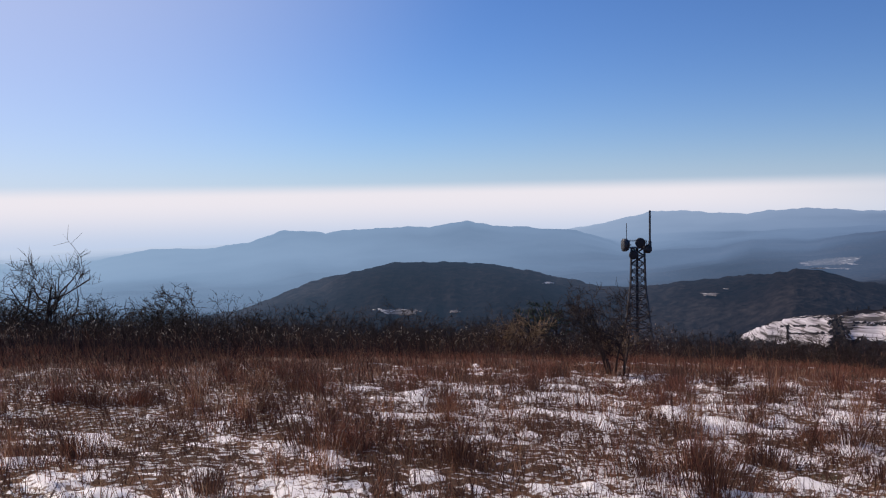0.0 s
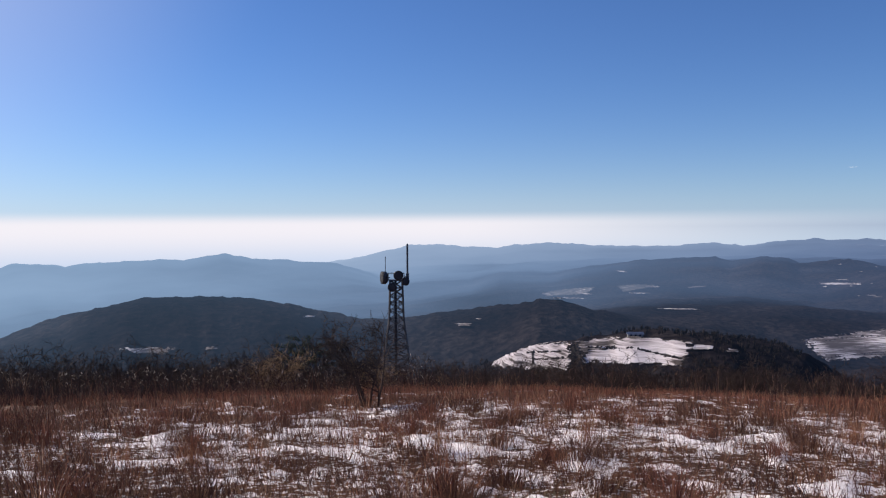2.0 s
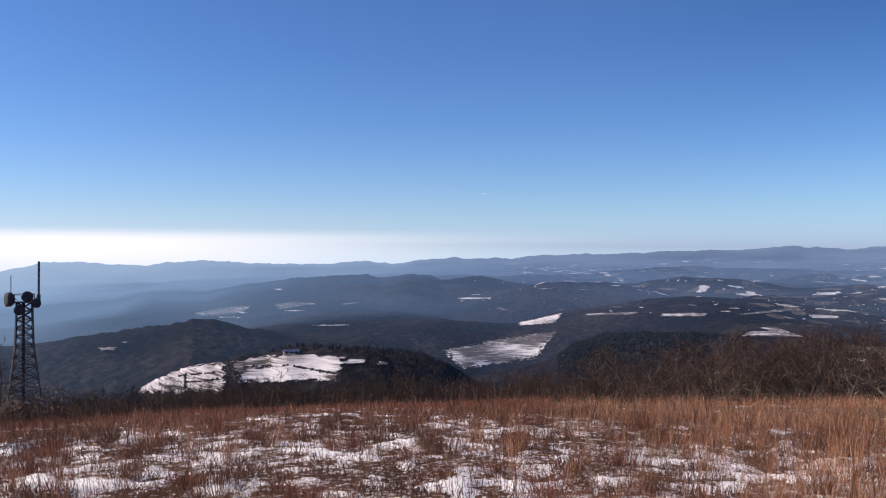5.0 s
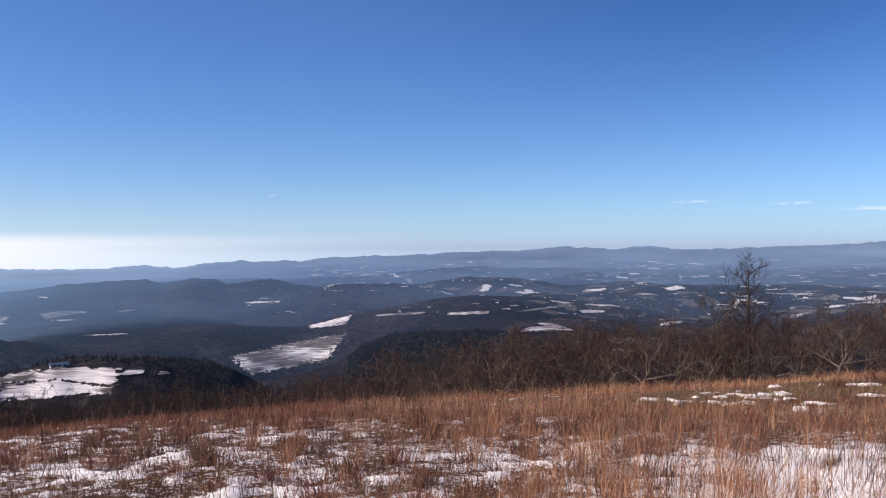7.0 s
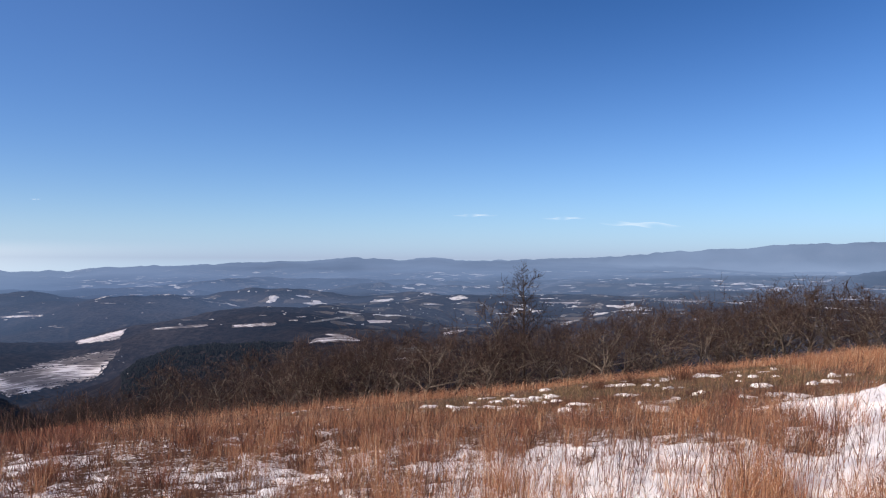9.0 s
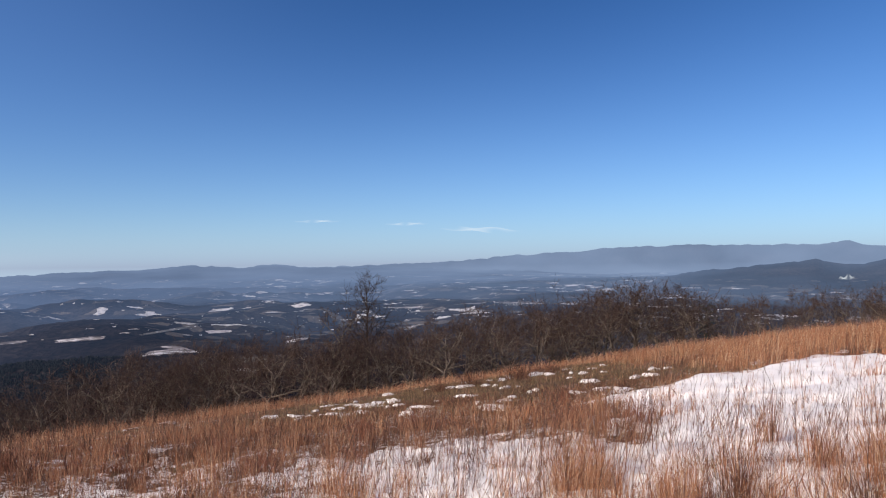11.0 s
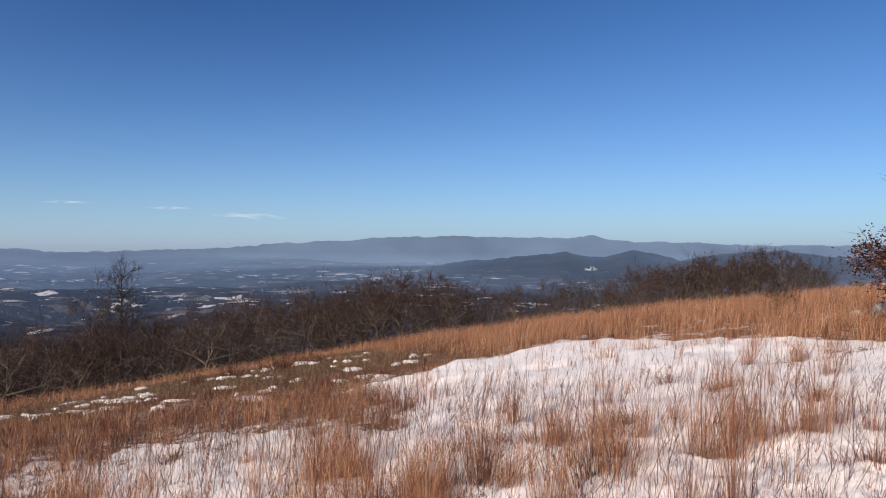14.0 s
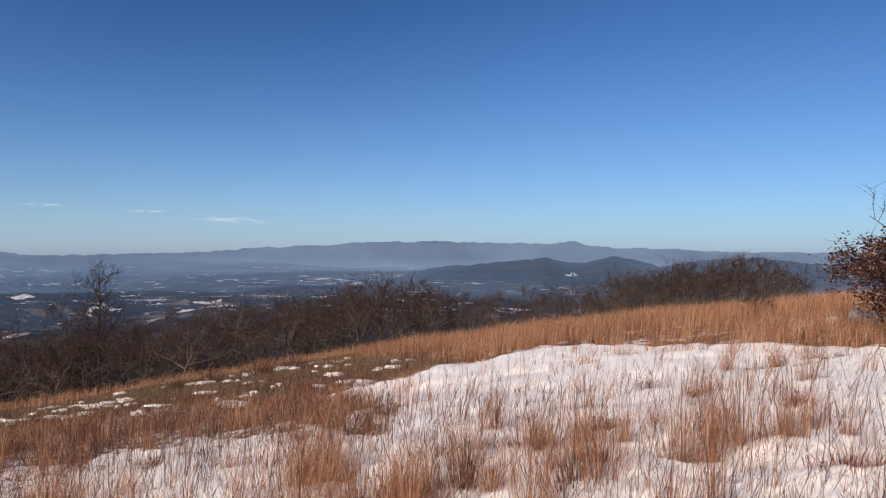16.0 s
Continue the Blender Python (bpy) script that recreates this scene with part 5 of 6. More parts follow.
bent = windblown("bent_tree", 135, 3.6, 8, M_TWIG_DARK, 0.05, 0.30)
tagged(bent, "dark wind-bent leafless tree in the thicket", "tree")
put(bent, 46, 17.6, 0, top_size(46, 17.6, -5.9, crest(bent)))

TWIG = 0.009
# tan willow-like bush and the pine beyond it
willow = shrub("tan_bush", 141, 2.7, M_WILLOW, stems=22, wind=tuple(LEFTWARD * 0.25), depth=2, kids=(6, 9), thick=0.016, spread=0.5)
tagged(willow, "tan dry bush of arching stems below the brow", "shrub")
put(willow, 38, -5.3, 0, top_size(38, -5.3, -8.3, 2.6))
willow2 = repeat(willow, 37, -11.6, 130, top_size(37, -11.6, -8.9, 2.6))


def pine_tree(seed, height):
    rnd = random.Random(seed)
    root = new("pine_tree")
    t = Tubes()
    t.add([(0, 0, -0.5), (0.05, 0, height * 0.5), (0, 0.05, height)], [0.16, 0.1, 0.02], 7)
    part_mesh("trunk", t.mesh("trunk", M_BARK_DARK), root)
    for k in range(26):
        f = 0.35 + 0.65 * k / 26
        a = k * 2.4
        length = height * 0.22 * (1.15 - f) + 0.75
        bt = Tubes()
        d = Vector((math.cos(a), math.sin(a), 0.25))
        p0 = Vector((0, 0, height * f))
        bt.add([p0, p0 + d * length], [0.03, 0.008], 4)
        for _ in range(46):
            q = p0 + d * length * rnd.uniform(0.25, 1.05) + Vector((rnd.gauss(0, 0.12), rnd.gauss(0, 0.12), rnd.gauss(0.05, 0.08)))
            e = Vector((rnd.gauss(0, 1), rnd.gauss(0, 1), rnd.gauss(0.5, 0.6))).normalized()
            bt.add([q - e * 0.05, q + e * 0.17], [0.03, 0.006], 3)
        part_mesh("bough", bt.mesh("bough", M_NEEDLE), root)
    return root


pine = tagged(pine_tree(3, 8.0), "dark green pine tree below the meadow", "tree")
put(pine, 70, -6.9, 0, top_size(70, -6.9, -7.4, 8.0))
put(tagged(pine_tree(6, 7.5), "dark green pine tree below the meadow", "tree"), 68, -5.9, 0, top_size(68, -5.9, -7.9, 7.5))
put(tagged(pine_tree(7, 7.5), "dark green pine tree below the meadow", "tree"), 72, -7.8, 0, top_size(72, -7.8, -8.0, 7.5))
pine_b = put(tagged(pine_tree(4, 7.0), "dark green pine standing in the hedge", "tree"), 66, -99.0, 0, top_size(66, -99.0, -2.9, 7.0))


# ---- oak bush with its dead leaves ----
def oak_bush(seed):
    rnd = random.Random(seed)
    root = new("oak_bush")
    tips = []
    for k in range(13):
        a = k * 2.4 + rnd.uniform(-0.3, 0.3)
        t = Tubes()
        d = Vector((math.cos(a) * 0.75, math.sin(a) * 0.75, rnd.uniform(0.4, 1.15)))
        grow(t, Vector((0, 0, -0.1)), d, rnd.uniform(1.3, 2.0), 0.04, 3, rnd, Vector((0, 0, 0)), 5, 0.2, (4, 6), 0.55, 0.05)
        part_mesh("limb", t.mesh("limb", M_BARK), root)
        tips.append([Vector(p) for p in t.v[::3]])
    for k in range(15):
        t = Tubes()
        a = k * 0.63
        grow(t, Vector((rnd.gauss(0, 0.3), rnd.gauss(0, 0.3), 1.0)), Vector((math.cos(a) * 0.22, math.sin(a) * 0.22, 1)), rnd.uniform(1.3, 2.1), 0.009, 2, rnd, Vector((0, 0, 0)), 4, 0.05, (3, 5), 0.42, 0.4)
        part_mesh("bare_twig", t.mesh("bare_twig", M_TWIG_DARK), root, "bare upright twig without leaves")
    # leaves: folded lobed blades round the twigs
    for group in tips:
        pick = [p for p in group if p.z > 0.15]
        n = 3900
        v, q = [], []
        for i in range(n):
            p = rnd.choice(pick) + Vector((rnd.gauss(0, 0.07), rnd.gauss(0, 0.07), rnd.gauss(0, 0.07)))
            if p.z > 2.35 - 0.52 * math.hypot(p.x, p.y) + 0.22 * math.sin(p.x * 5) * math.cos(p.y * 4):
                continue
            s = rnd.uniform(0.028, 0.052)
            u = Vector((rnd.gauss(0, 1), rnd.gauss(0, 1), rnd.gauss(-0.3, 0.7))).normalized()
            w = u.orthogonal().normalized()
            w.rotate(Matrix.Rotation(rnd.uniform(0, 6.283), 3, u))
            nrm = u.cross(w)
            k = len(v)
            v += [p, p + u * s * 0.5 + w * s * 0.36 + nrm * s * 0.2, p + u * s * 0.8 + w * s * 0.22 + nrm * s * 0.14, p + u * s * 1.1 + nrm * s * 0.1,
                  p + u * s * 0.8 - w * s * 0.22 + nrm * s * 0.14, p + u * s * 0.5 - w * s * 0.36 + nrm * s * 0.2]
            q += [(k, k + 1, k + 2, k + 3), (k, k + 3, k + 4, k + 5)]
        part_mesh("foliage", mesh_from("foliage", np.array([tuple(p) for p in v]), [q], M_OAK_LEAF), root, "curled rust-brown dead leaves")
    return root


TWIG = 0.0034
oak = tagged(oak_bush(11), "oak bush keeping its rust-brown dead leaves beside the snow", "bush")
put(oak, 15.5, -131.2, 30)
oak.scale = (1.4, 1.4, 1.0)


def pale_stone(seed, size):
    """A rough quartz boulder, half sunk in the grass."""
    g = random.Random(seed)
    bm = bmesh.new()
    bmesh.ops.create_icosphere(bm, subdivisions=3, radius=0.5)
    k = [Vector((g.uniform(-1, 1), g.uniform(-1, 1), g.uniform(-0.4, 1))).normalized() for _ in range(7)]
    for v in bm.verts:
        n = v.co.normalized()
        cut = min(0.5, min((0.40 + 0.05 * i % 0.1) / max(n.dot(d), 0.01) for i, d in enumerate(k)))
        v.co = n * cut * (1 + g.gauss(0, 0.015))
    bmesh.ops.scale(bm, vec=size, verts=bm.verts)
    me = bpy.data.meshes.new("boulder")
    bm.to_mesh(me)
    bm.free()
    me.materials.append(M_STONE)
    return tagged(new("boulder", me), "pale weathered boulder beside the oak bush", "rock", group="boulders by the oak bush")


for k, (x_, y_, size_) in enumerate(((15.3, -10.65, (0.5, 0.4, 0.34)), (15.5, -10.25, (0.3, 0.25, 0.2)), (14.8, -10.7, (0.45, 0.35, 0.3)))):
    r, az = math.hypot(x_, y_), math.degrees(math.atan2(-x_, y_))
    pale_stone(60 + k, size_).location = (x_, y_, float(meadow_z(r, az)) + size_[2] * 0.28)
for k, (x_, y_, s_) in enumerate(((19.7, -11.4, 1.6), (20.4, -11.9, 1.2), (18.9, -10.9, 1.1), (16.4, -11.3, 1.2))):
    r, az = math.hypot(x_, y_), math.degrees(math.atan2(-x_, y_))
    copy_thing(patches[k], Matrix.LocRotScale(Vector((x_, y_, float(meadow_z(r, az)) + 0.02)), Euler((0, 0, k * 1.1)), (s_ * 0.6, s_ * 0.4, 1.0)))["label"] = "scrap of old snow in the grass of the crest"
TWIG = 0.006
weed_bush = shrub("weed_bush", 171, 0.9, M_TWIG, stems=12, depth=2, kids=(3, 5), thick=0.010, spread=0.7)
tagged(weed_bush, "small dark weed bush standing in the grass of the crest", "shrub")
put(weed_bush, 23.5, -119.4)


# ---- the radio tower ----
def box_between(bm, a, b, w):
    a, b = Vector(a), Vector(b)
    m = (b - a).to_track_quat("Z", "Y").to_matrix().to_4x4()
    bmesh.ops.create_cube(bm, size=1, matrix=Matrix.Translation((a + b) / 2) @ m @ Matrix.Diagonal((w, w, (b - a).length, 1)))


def bar(name, a, b, w, mat, parent, label=""):
    bm = bmesh.new()
    box_between(bm, a, b, w)
    return part(name, bm, mat, parent, label)


def lathe(bm, profile, m, sides=28):
    rings = []
    for r, z in profile:
        rings.append([bm.verts.new(m @ Vector((r * math.cos(2 * math.pi * k / sides), r * math.sin(2 * math.pi * k / sides), z))) for k in range(sides)])
    for a, b in zip(rings, rings[1:]):
        for k in range(sides):
            bm.faces.new((a[k], a[(k + 1) % sides], b[(k + 1) % sides], b[k]))
    bm.faces.new(rings[0][::-1])
    bm.faces.new(rings[-1])


def radio_tower(base_z, top_z):
    """A square lattice mast with flared legs, four drum dishes and two whips. Its heights are world heights from its foot."""
    root = new("radio_tower")
    H = top_z - base_z

    def half(z):
        d = H - z
        return 0.80 + 0.03 * min(d, 5.0) + 0.125 * max(0.0, d - 5.0)

    corners = [(1, 1), (-1, 1), (-1, -1), (1, -1)]
    levels = [H - d for d in (28.5, 25.6, 22.8, 20.2, 17.8, 15.6, 13.6, 11.8, 10.2, 8.8, 7.5, 6.3, 5.1, 4.0, 3.0, 2.0, 1.0, 0.0) if d < H - 0.5]
    levels = [-0.6] + levels
    for sx, sy in corners:
        bm = bmesh.new()
        for z0, z1 in zip(levels, levels[1:]):
            box_between(bm, (sx * half(z0), sy * half(z0), z0 - 0.02), (sx * half(z1), sy * half(z1), z1 + 0.02), 0.19)
        part("leg", bm, M_STEEL, root)
    for i, (z0, z1) in enumerate(zip(levels, levels[1:])):
        for (ax, ay), (bx, by) in zip(corners, corners[1:] + corners[:1]):
            h0, h1 = half(z0), half(z1)
            bar("brace", (ax * h0, ay * h0, z0), (bx * h1, by * h1, z1), 0.10, M_STEEL, root)
            bar("brace", (bx * h0, by * h0, z0), (ax * h1, ay * h1, z1), 0.10, M_STEEL, root)
            bar("girt", (ax * h1, ay * h1, z1), (bx * h1, by * h1, z1), 0.09, M_STEEL, root)
    bm = bmesh.new()
    box_between(bm, (-0.1, 0.45, 0), (-0.1, 0.45, H), 0.32)
    part("cable_run", bm, M_RADOME, root)
    bm = bmesh.new()
    bmesh.ops.create_cube(bm, size=1, matrix=Matrix.Translation((0, 0, H + 0.05)) @ Matrix.Diagonal((2.0, 2.0, 0.14, 1)))
    part("platform", bm, M_STEEL, root)
    rail = [(1.05, 1.05), (-1.05, 1.05), (-1.05, -1.05), (1.05, -1.05)]
    for a, b in zip(rail, rail[1:] + rail[:1]):
        bar("rail", (*a, H + 0.95), (*b, H + 0.95), 0.07, M_STEEL, root)
        bar("post", (*a, H), (*a, H + 0.98), 0.08, M_STEEL, root)

    def dish(x, y, z, az, rad):
        face = heading(az - TOWER_AZ)
        m = Matrix.Translation((x, y, z)) @ face.to_track_quat("Z", "Y").to_matrix().to_4x4()
        bm = bmesh.new()
        lathe(bm, [(rad * 0.25, -rad * 0.55), (rad * 0.75, -rad * 0.38), (rad * 0.97, -0.08), (rad, 0.0), (rad, rad * 0.5), (rad * 0.96, rad * 0.52)], m)
        shell = part("dish", bm, M_DISH, root, "drum-shaped microwave dish", True)
        bm = bmesh.new()
        lathe(bm, [(rad * 0.95, rad * 0.525), (rad * 0.8, rad * 0.56), (rad * 0.3, rad * 0.585)], m)
        part("radome", bm, M_RADOME, shell, "dark flat cover of the dish", True)
        bar("mount", m @ Vector((0, 0, -rad * 0.5)), (x * 0.55, y * 0.55, z), 0.12, M_STEEL, root)

    dish(-1.5, -0.2, H + 0.40, 95, 0.84)
    dish(0.28, -1.0, H + 0.72, 172, 0.64)
    dish(-0.5, -1.05, H - 0.80, 160, 0.60)
    dish(1.15, -0.6, H - 0.08, 205, 0.56)

    def whip(x, y, z0, z1, rad):
        bm = bmesh.new()
        lathe(bm, [(rad * 1.6, z0 - 0.6), (rad * 1.6, z0 + 0.3), (rad, z0 + 0.35), (rad, z1 - 0.1), (rad * 0.5, z1)], Matrix.Translation((x, y, 0)), 10)
        part("whip_antenna", bm, M_WHIP, root, "upright whip antenna")

    whip(1.5, 0.2, H + 0.6, H + 4.85, 0.13)
    whip(-1.42, 0.2, H + 0.9, H + 3.2, 0.045)
    bar("whip_arm", (1.15, 0.2, H + 0.5), (1.55, 0.2, H + 0.5), 0.1, M_STEEL, root)
    bar("whip_arm", (-1.15, 0.2, H + 0.5), (-1.47, 0.2, H + 0.5), 0.08, M_STEEL, root)
    return root


TOWER_AZ, TOWER_R = -13.4, 108.0
tower_foot = float(land_z(TOWER_R, TOWER_AZ))
tower_top = EYE + TOWER_R * math.tan(radians(-3.55))
tower = tagged(radio_tower(tower_foot, tower_top), "grey steel lattice radio tower with drum dishes and whip antennas", "tower")
tower.matrix_basis = Matrix.LocRotScale(heading(TOWER_AZ) * TOWER_R + Vector((0, 0, tower_foot)), Euler((0, 0, radians(TOWER_AZ))), None)


# ---- far fields, woods and houses ----
def field_patch(az, el, half_az, half_el, seed, lift=0.0, tilt=0.0, fine=False):
    """A snow-covered field draped on the land."""
    rnd = random.Random(seed)
    rings, spokes = (8, 56) if fine else (3, 20)
    v, q = [], []
    mid = sighted(az, el)
    if mid is None:
        return None
    ph = [rnd.uniform(0, 6.28) for _ in range(4)]
    for i in range(rings + 1):
        for k in range(spokes):
            a = 2 * math.pi * k / spokes
            edge = 1 + 0.15 * math.sin(3 * a + ph[0]) + 0.10 * math.sin(5 * a + ph[1]) + 0.07 * math.sin(9 * a + ph[2]) + 0.06 * math.sin(17 * a + ph[3])
            c, s = math.cos(a), math.sin(a)
            sq = 1 / max(abs(c), abs(s)) ** 0.55
            u = i / rings * edge * sq
            da, de = half_az * u * c, half_el * u * s
            spot = sighted(az + da, el + de + tilt * da)
            r, z = mid if spot is None or abs(spot[0] / mid[0] - 1) > 0.55 else spot
            aa = radians(az + da)
            v.append((-math.sin(aa) * r, math.cos(aa) * r, z + lift))
    for i in range(rings):
        for k in range(spokes):
            k2 = (k + 1) % spokes
            q.append((i * spokes + k, (i + 1) * spokes + k, (i + 1) * spokes + k2, i * spokes + k2))
    return np.array(v), np.array(q)


def rimmed(me, rings, spokes):
    """Marks how near each point lies to its field's edge, where the snow frays."""
    per = (rings + 1) * spokes
    u = np.repeat(np.arange(rings + 1) / rings, spokes)
    att = me.attributes.new("rim", "FLOAT", "POINT")
    att.data.foreach_set("value", np.tile(u, len(me.vertices) // per).astype(np.float32))
    return me


def snow_field(az, el, half_az, half_el, seed, tilt=0.0, label="snow-covered field between far woods"):
    made = field_patch(az, el, half_az * 1.18, half_el * 1.22, seed, tilt=tilt, fine=True)
    if made:
        tagged(new("snow_field", rimmed(mesh_from("snow_field", made[0], [made[1]], M_FIELD, True), 8, 56)), label, "field", group="far snow fields")


FIELDS = [(-25.3, -4.82, 1.1, 0.04, 0.0), (-24.0, -4.55, 0.35, 0.08, 0.2), (-26.6, -4.5, 0.5, 0.04, 0.1), (-30.3, -4.43, 0.6, 0.03, 0), (-31.1, -3.98, 0.5, 0.05, 0), (-32.8, -5.46, 1.2, 0.03, 0),
          (-29.1, -2.95, 0.3, 0.04, 0.1), (-36.3, -8.1, 0.35, 0.1, 0), (-18.2, -6.66, 0.5, 0.09, 0), (-19.2, -6.28, 0.15, 0.03, 0), (-47.6, -2.45, 0.6, 0.04, -0.25), (-49.4, -2.33, 0.45, 0.04, 0), (-51.2, -2.36, 0.6, 0.035, 0),
          (-69.5, -3.12, 0.8, 0.05, 0.05), (-66.0, -2.15, 0.9, 0.03, 0.05), (-67.6, -7.0, 0.9, 0.16, 0), (3.2, -7.85, 1.4, 0.2, 0.05), (-0.7, -7.9, 0.4, 0.09, 0), (-7.3, -5.95, 0.4, 0.06, 0),
          (-78.5, -2.95, 1.3, 0.06, 0), (-83.0, -2.75, 0.9, 0.04, 0), (-86.6, -2.72, 1.5, 0.08, 0), (-101.0, -1.8, 0.6, 0.04, 0), (-98.0, -1.75, 0.5, 0.035, 0)]


def slope_field(tl, tr, br, bl, bow, cover, label):
    """A farmed slope between four corners, draped on the cleared land."""
    nu, nv = 48, 14
    v, rim = [], []
    for j in range(nv + 1):
        for i in range(nu + 1):
            u, w = i / nu, j / nv
            az = (tl[0] * (1 - u) + tr[0] * u) * (1 - w) + (bl[0] * (1 - u) + br[0] * u) * w
            el = (tl[1] * (1 - u) + tr[1] * u + bow * 4 * u * (1 - u)) * (1 - w) + (bl[1] * (1 - u) + br[1] * u) * w
            v.append((farm_spot(az, el + 0.1) or 0.0, az))
            rim.append(max(abs(2 * u - 1) ** 3, abs(2 * w - 1) ** 2) * 0.95)
    q = [(j * (nu + 1) + i, j * (nu + 1) + i + 1, (j + 1) * (nu + 1) + i + 1, (j + 1) * (nu + 1) + i) for j in range(nv) for i in range(nu)]
    far, heads_ = np.array(v).T
    mid = np.median(far)
    wild = np.abs(far / mid - 1) > 0.4
    far[wild] = mid
    v = np.stack([-np.sin(np.radians(heads_)) * far, np.cos(np.radians(heads_)) * far, land_z(far, heads_, 0.0) + 0.9], 1)
    me = mesh_from("snow_field", v, [[f for f in q if not wild[list(f)].any()]], FIELD_COVER[cover], True)
    me.attributes.new("rim", "FLOAT", "POINT").data.foreach_set("value", np.array(rim, np.float32))
    return tagged(new("snow_field", me), label, "field", group="far farmed slopes")


LABELS = {"snow": "smooth white snow slope between far woods", "broken": "far field streaked with thin snow", "pasture": "tan winter pasture with scraps of snow"}
for tl_, tr_, br_, bl_, bow_, cover_ in SLOPES:
    slope_field(tl_, tr_, br_, bl_, bow_, cover_, LABELS[cover_])
for i, (a, e, ha, he, tl) in enumerate(FIELDS):
    snow_field(a, e, ha, he, 300 + i, tl)

rnd = random.Random(17)
allv, allq, off = [], [], 0
for i in range(300):
    a = rnd.uniform(-114, -41)
    e = -1.3 - 3.3 * rnd.random() ** 1.5
    if (a > -52 and e > -2.2) or (a < -97 and e > -1.75) or (a < -87 and e > -2.4 and i % 4):
        continue
    made = field_patch(a, e, 0.07 + 0.42 * rnd.random() ** 2.5, rnd.uniform(0.009, 0.028) * (0.5 + abs(e) * 0.3), 900 + i)
    if made:
        allv.append(made[0])
        allq.append(made[1] + off)
        off += len(made[0])
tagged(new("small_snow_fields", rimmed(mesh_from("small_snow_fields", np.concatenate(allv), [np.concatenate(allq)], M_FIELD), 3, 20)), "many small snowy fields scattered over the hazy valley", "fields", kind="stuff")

# far woods: spiky bare crowns on the nearer hills
FT = 11000
r = RNG.uniform(300, 640, FT)
az = RNG.uniform(-75, -12, FT)
field_mask = np.ones(FT, bool)
elv = np.degrees(np.arctan2(land_z(r, az) - EYE, r))
for a, e, ha, he, tl in FIELDS:
    field_mask &= ~((np.abs(az - a) < ha * 1.05) & (np.abs(elv - e - tl * (az - a)) < he * 1.15))
for tl_, tr_, br_, bl_, bow_, _ in SLOPES:
    u_ = np.clip((az - tl_[0]) / (tr_[0] - tl_[0]), 0, 1)
    hi_, lo_ = tl_[1] + (tr_[1] - tl_[1]) * u_ + bow_ * 4 * u_ * (1 - u_), bl_[1] + (br_[1] - bl_[1]) * u_
    field_mask &= ~((az < max(tl_[0], bl_[0])) & (az > min(tr_[0], br_[0])) & (elv < hi_ + 0.1) & (elv > lo_ - 0.7))
# hedgerows that cross the snowy hill
HEDGEROWS = [(-22.6, -8.50, -25.0, -8.35), (-22.9, -8.97, -25.2, -8.82), (-23.0, -8.4, -23.0, -9.3), (-25.2, -7.85, -26.2, -9.2), (-25.6, -7.85, -26.7, -9.1), (-26.0, -7.8, -26.4, -9.3), (-26.8, -8.25, -29.8, -8.0),
             (-29.8, -8.0, -33.0, -8.65), (-26.8, -8.05, -28.6, -8.0), (-40.8, -7.45, -43.4, -6.85), (-43.4, -6.85, -45.6, -6.64), (-45.6, -6.64, -47.6, -6.2), (-41.8, -8.25, -44.9, -7.7), (-44.9, -7.7, -47.6, -7.46),
             (-46.0, -5.42, -48.3, -5.28)]
r, az = r[field_mask], az[field_mask]
row_r, row_az = [], []
for a0, e0, a1, e1 in HEDGEROWS:
    for f in np.linspace(0, 1, 80):
        spot = sighted(a0 + (a1 - a0) * f, e0 + (e1 - e0) * f + float(RNG.normal(0, 0.02)))
        if spot and RNG.random() < 0.62:
            row_r.append(spot[0])
            row_az.append(a0 + (a1 - a0) * f)
row_r, row_az = np.array(row_r), np.array(row_az)


def crowns(name, r, az, low, high, wide, mat):
    """Many small far crowns, uneven and spiky, as one mesh."""
    n, S = len(r), 5
    hgt = RNG.uniform(low, high, n)
    ctr = np.stack([-np.sin(np.radians(az)) * r, np.cos(np.radians(az)) * r, land_z(r, az) - 0.5], 1)
    rad = hgt * RNG.uniform(wide * 0.75, wide * 1.2, n)
    vv = []
    for fr, fz in ((0.25, 0.0), (1.0, 0.45), (0.62, 0.8)):
        for k in range(S):
            ang = 2 * np.pi * k / S + RNG.uniform(-0.3, 0.3, n)
            rr = rad * fr * RNG.uniform(0.6, 1.35, n)
            vv.append(ctr + np.stack([np.cos(ang) * rr, np.sin(ang) * rr, hgt * fz * RNG.uniform(0.8, 1.2, n)], 1))
    vv.append(ctr + np.stack([rad * 0.2, rad * 0, hgt], 1))
    V = np.stack(vv, 1)
    kk = (np.arange(n) * V.shape[1])[:, None]
    quads = np.concatenate([kk + np.array([[g * S + k, g * S + (k + 1) % S, (g + 1) * S + (k + 1) % S, (g + 1) * S + k]]) for g in (0, 1) for k in range(S)])
    tris = np.concatenate([kk + np.array([[2 * S + k, 2 * S + (k + 1) % S, 3 * S]]) for k in range(S)])
    return new(name, mesh_from(name, V.reshape(-1, 3), [quads, tris], mat))


tagged(crowns("hedgerow_trees", row_r, row_az, 0.9, 2.6, 0.45, M_FAR_TREE), "dark hedgerow trees between the snowy fields", "hedge", kind="stuff")
own = np.repeat(np.arange(len(r)), 9)
hgt = RNG.uniform(1.6, 3.4, len(r))[own]
foot = np.stack([-np.sin(np.radians(az)) * r, np.cos(np.radians(az)) * r, land_z(r, az) - 0.6], 1)[own]
ang, out = RNG.uniform(0, 2 * np.pi, len(own)), RNG.uniform(0.1, 0.42, len(own)) * hgt
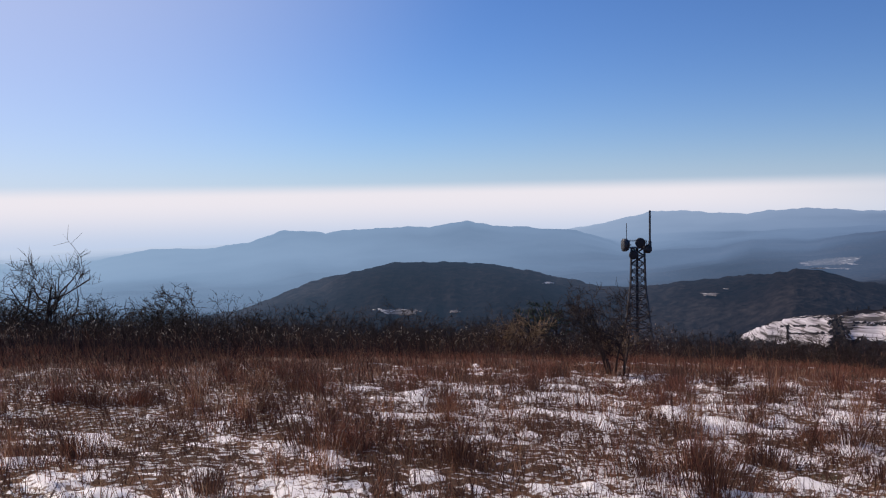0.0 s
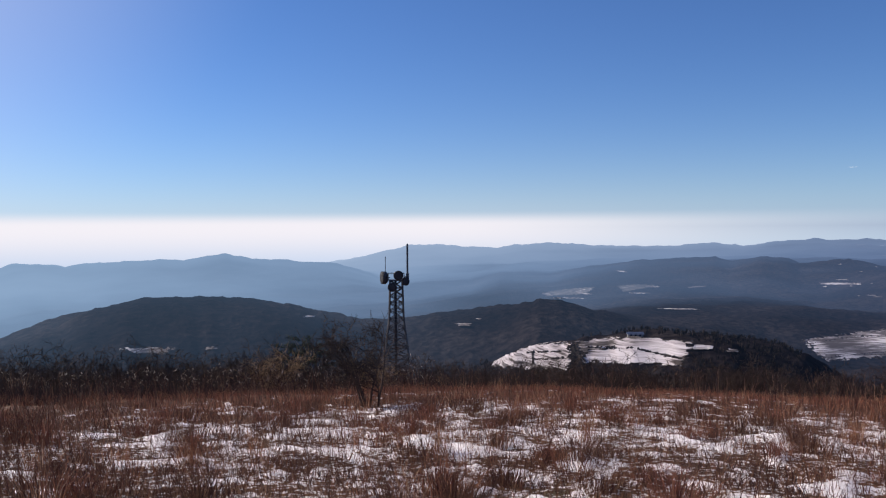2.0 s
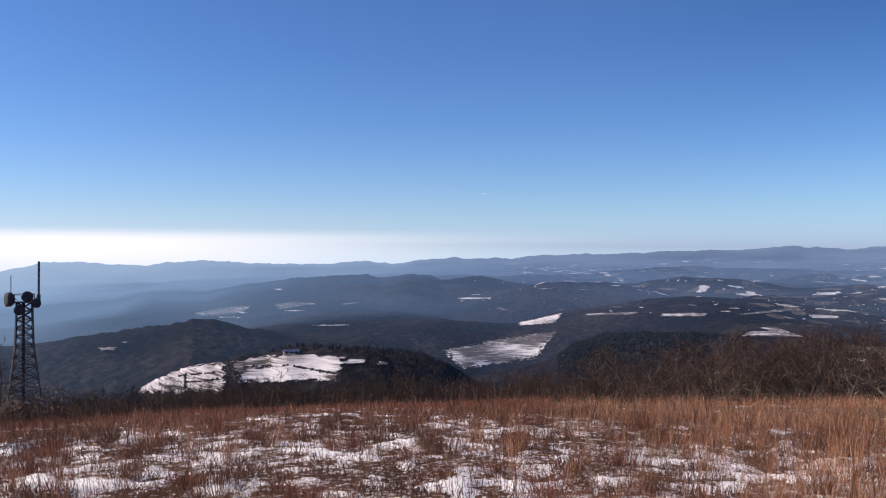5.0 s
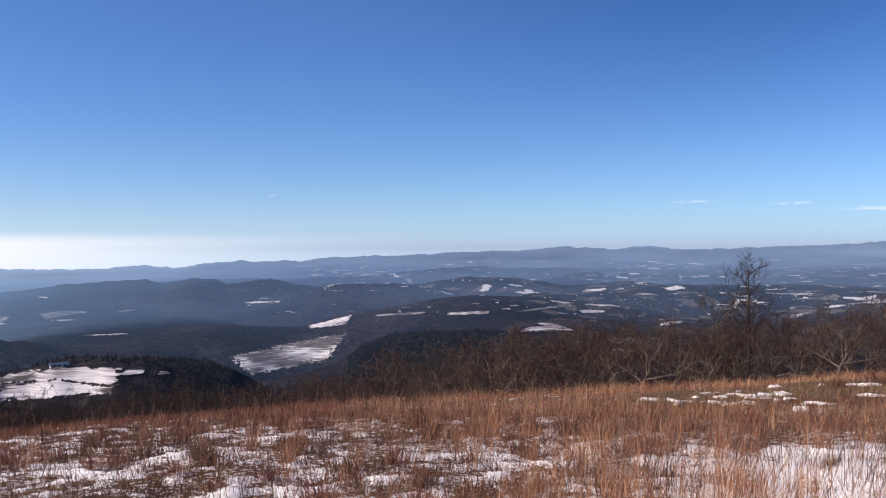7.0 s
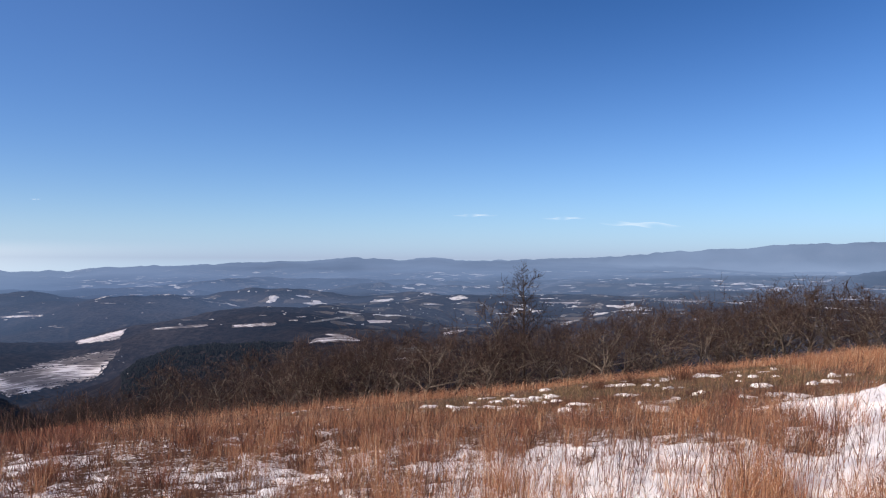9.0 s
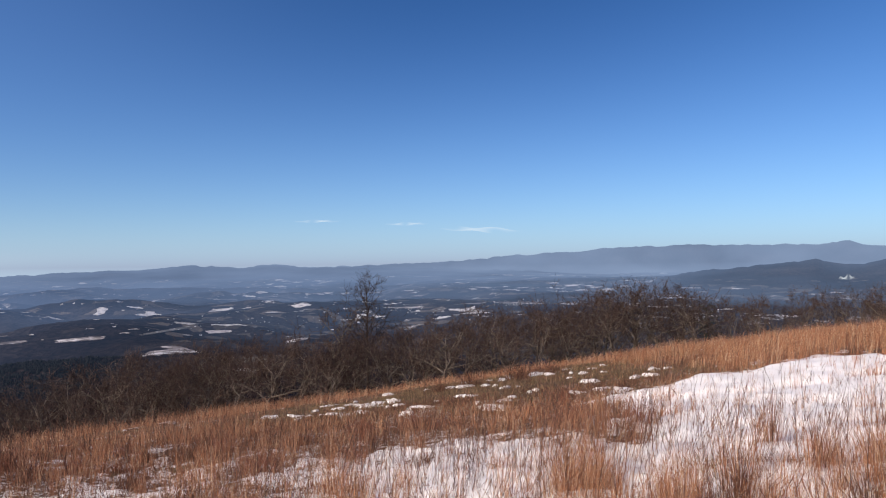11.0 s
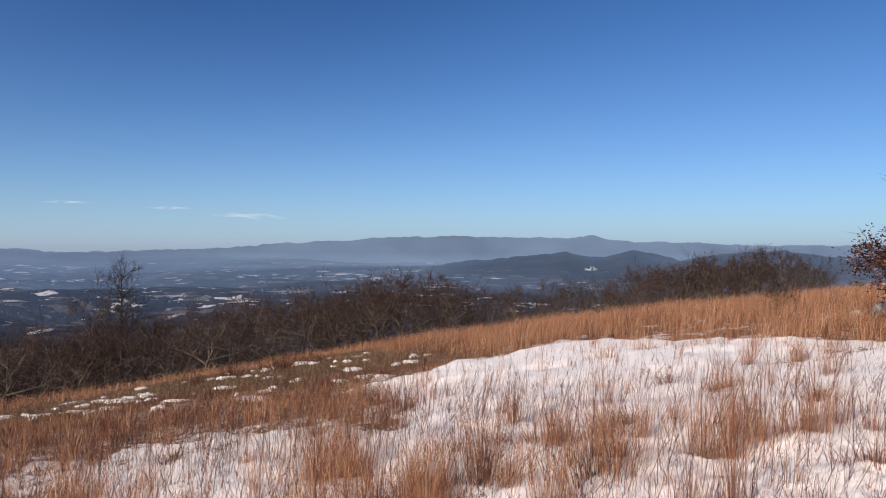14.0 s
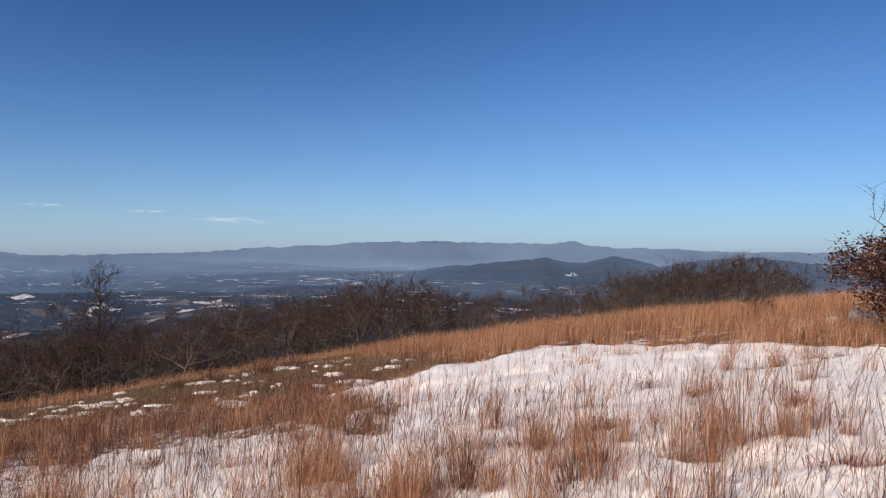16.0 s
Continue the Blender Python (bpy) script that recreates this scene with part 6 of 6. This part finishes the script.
low = foot + np.stack([np.cos(ang) * out * 0.2, np.sin(ang) * out * 0.2, hgt * RNG.uniform(0.0, 0.35, len(own))], 1)
tips = foot + np.stack([np.cos(ang) * out, np.sin(ang) * out, hgt * RNG.uniform(0.7, 1.1, len(own)) + 0.6], 1)
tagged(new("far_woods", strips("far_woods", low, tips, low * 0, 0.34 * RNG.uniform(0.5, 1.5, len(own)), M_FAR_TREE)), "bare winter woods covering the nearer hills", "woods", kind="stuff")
r, az = RNG.uniform(560, 740, 7000), RNG.uniform(-62, -48.6, 7000)
keep = RNG.random(len(r)) < smooth01(-61.5, -54.5, az + 3 * (fbm(r / 40, az / 2, 151, 2) - 0.5))
r, az = r[keep], az[keep]
tagged(crowns("far_evergreens", r, az, 1.5, 2.8, 0.36, M_FAR_SHADED_WOODS), "hillside woods below the meadow, coloured dark for their shaded slope", "woods", kind="stuff")


def farmhouse(name, az, el, length, depth, wall_h, roof_h, turn, roof, label):
    r = sighted(az, el)[0]
    root = tagged(new(name), label, "house")
    bm = bmesh.new()
    bmesh.ops.create_cube(bm, size=1, matrix=Matrix.Translation((0, 0, wall_h / 2 - 1)) @ Matrix.Diagonal((length, depth, wall_h + 2, 1)))
    part("wall", bm, M_SIDING, root)
    bm = bmesh.new()
    l, d = length / 2 + 0.5, depth / 2 + 0.6
    lo = [bm.verts.new(p) for p in ((-l, -d, wall_h), (l, -d, wall_h), (l, d, wall_h), (-l, d, wall_h))]
    hi = [bm.verts.new(p) for p in ((-l, 0, wall_h + roof_h), (l, 0, wall_h + roof_h))]
    for f in ((lo[0], lo[1], hi[1], hi[0]), (lo[2], lo[3], hi[0], hi[1]), (lo[1], lo[2], hi[1]), (lo[3], lo[0], hi[0]), tuple(lo[::-1])):
        bm.faces.new(f)
    part("roof", bm, roof, root)
    for k in range(3):
        bm = bmesh.new()
        bmesh.ops.create_cube(bm, size=1, matrix=Matrix.Translation(((k - 1) * length * 0.3, -depth / 2 - 0.03, wall_h * 0.55)) @ Matrix.Diagonal((1.2, 0.1, 1.5, 1)))
        part("window", bm, M_RADOME, root)
    root.matrix_basis = pose(0, 0, 0, 0, 0, az + turn)
    root.matrix_basis.translation = place(r, az, 0.5)
    return root


farmhouse("farmhouse", -30.0, -7.12, 9, 4, 0.7, 1.3, 10, M_ROOF_BLUE, "long farmhouse with a blue-grey metal roof on the snowy hill")

# the far town: small pale houses
TN = 200
bv, bq = [], []
for i in range(TN):
    c = rnd.choice([(-86.5, -2.7, 1.4, 0.18), (-86.5, -2.7, 1.4, 0.18), (-78.5, -3.0, 1.2, 0.15), (-84, -3.3, 3, 0.5), (-47.2, -6.9, 2.2, 0.7), (-68, -3.6, 6, 0.5), (-89.5, -1.9, 1.0, 0.06)])
    a, e = c[0] + rnd.gauss(0, c[2] * 0.6), c[1] + rnd.gauss(0, c[3] * 0.6)
    spot = sighted(a, min(e, -0.9))
    if spot is None:
        continue
    r = spot[0]
    s = r * 0.0005 * rnd.uniform(0.5, 1.3)
    p = place(r, a, s * 0.4)
    k = len(bv)
    for dz in (-0.6, 0.6):
        for dx, dy in ((-1.2, -0.8), (1.2, -0.8), (1.2, 0.8), (-1.2, 0.8)):
            bv.append((p.x + dx * s, p.y + dy * s, p.z + dz * s))
    bv += [(p.x - 1.2 * s, p.y, p.z + 1.1 * s), (p.x + 1.2 * s, p.y, p.z + 1.1 * s)]
    bq += [(k, k + 1, k + 5, k + 4), (k + 1, k + 2, k + 6, k + 5), (k + 2, k + 3, k + 7, k + 6), (k + 3, k, k + 4, k + 7), (k + 4, k + 5, k + 9, k + 8), (k + 6, k + 7, k + 8, k + 9)]
tagged(new("far_town", mesh_from("far_town", np.array(bv), [bq], M_TOWN)), "tiny pale houses of a town far down the valley", "town", kind="stuff")


# ---- thin clouds low over the valley ----
def cloud(az, el, wide, high, dist=4700.0, name="thin_cloud", label="thin white streak of cloud low in the sky", mat=None, slant=0.0):
    m, k = 40, 10
    v, q = [], []
    for i in range(m + 1):
        for j in range(k):
            u, a = -1 + 2 * i / m, 2 * math.pi * j / k
            t = math.sqrt(max(0, 1 - u * u)) * (0.7 + 0.3 * math.sin(u * 7 + el * 5))
            v.append((u * wide, math.cos(a) * t * high * 2, math.sin(a) * t * high + u * high * 0.3 - u * wide * slant))
    for i in range(m):
        for j in range(k):
            j2 = (j + 1) % k
            q.append((i * k + j, (i + 1) * k + j, (i + 1) * k + j2, i * k + j2))
    ob = tagged(new(name, mesh_from(name, np.array(v), [q], mat or M_CLOUD, True)), label, "cloud")
    ob.matrix_basis = pose(0, 0, 0, 0, 0, az)
    ob.matrix_basis.translation = heading(az, el) * dist + Vector((0, 0, EYE))
    return ob


for a, e, wd, hg in ((-72.4, 3.15, 1.7, 0.13), (-78.6, 2.92, 1.6, 0.14), (-83.9, 2.45, 3.4, 0.24), (-43.45, 3.76, 0.35, 0.06)):
    cloud(a, e, 4700 * math.tan(radians(wd)), 4700 * math.tan(radians(hg)), slant=0.09 if wd > 3 else 0.0)
cloud(-107.5, -1.25, 2450 * math.tan(radians(0.5)), 2450 * math.tan(radians(0.36)), 2300.0, "steam_plume", "white steam rising from a far works", cloud_material("steam", 4.0, (3, 3, 3)))
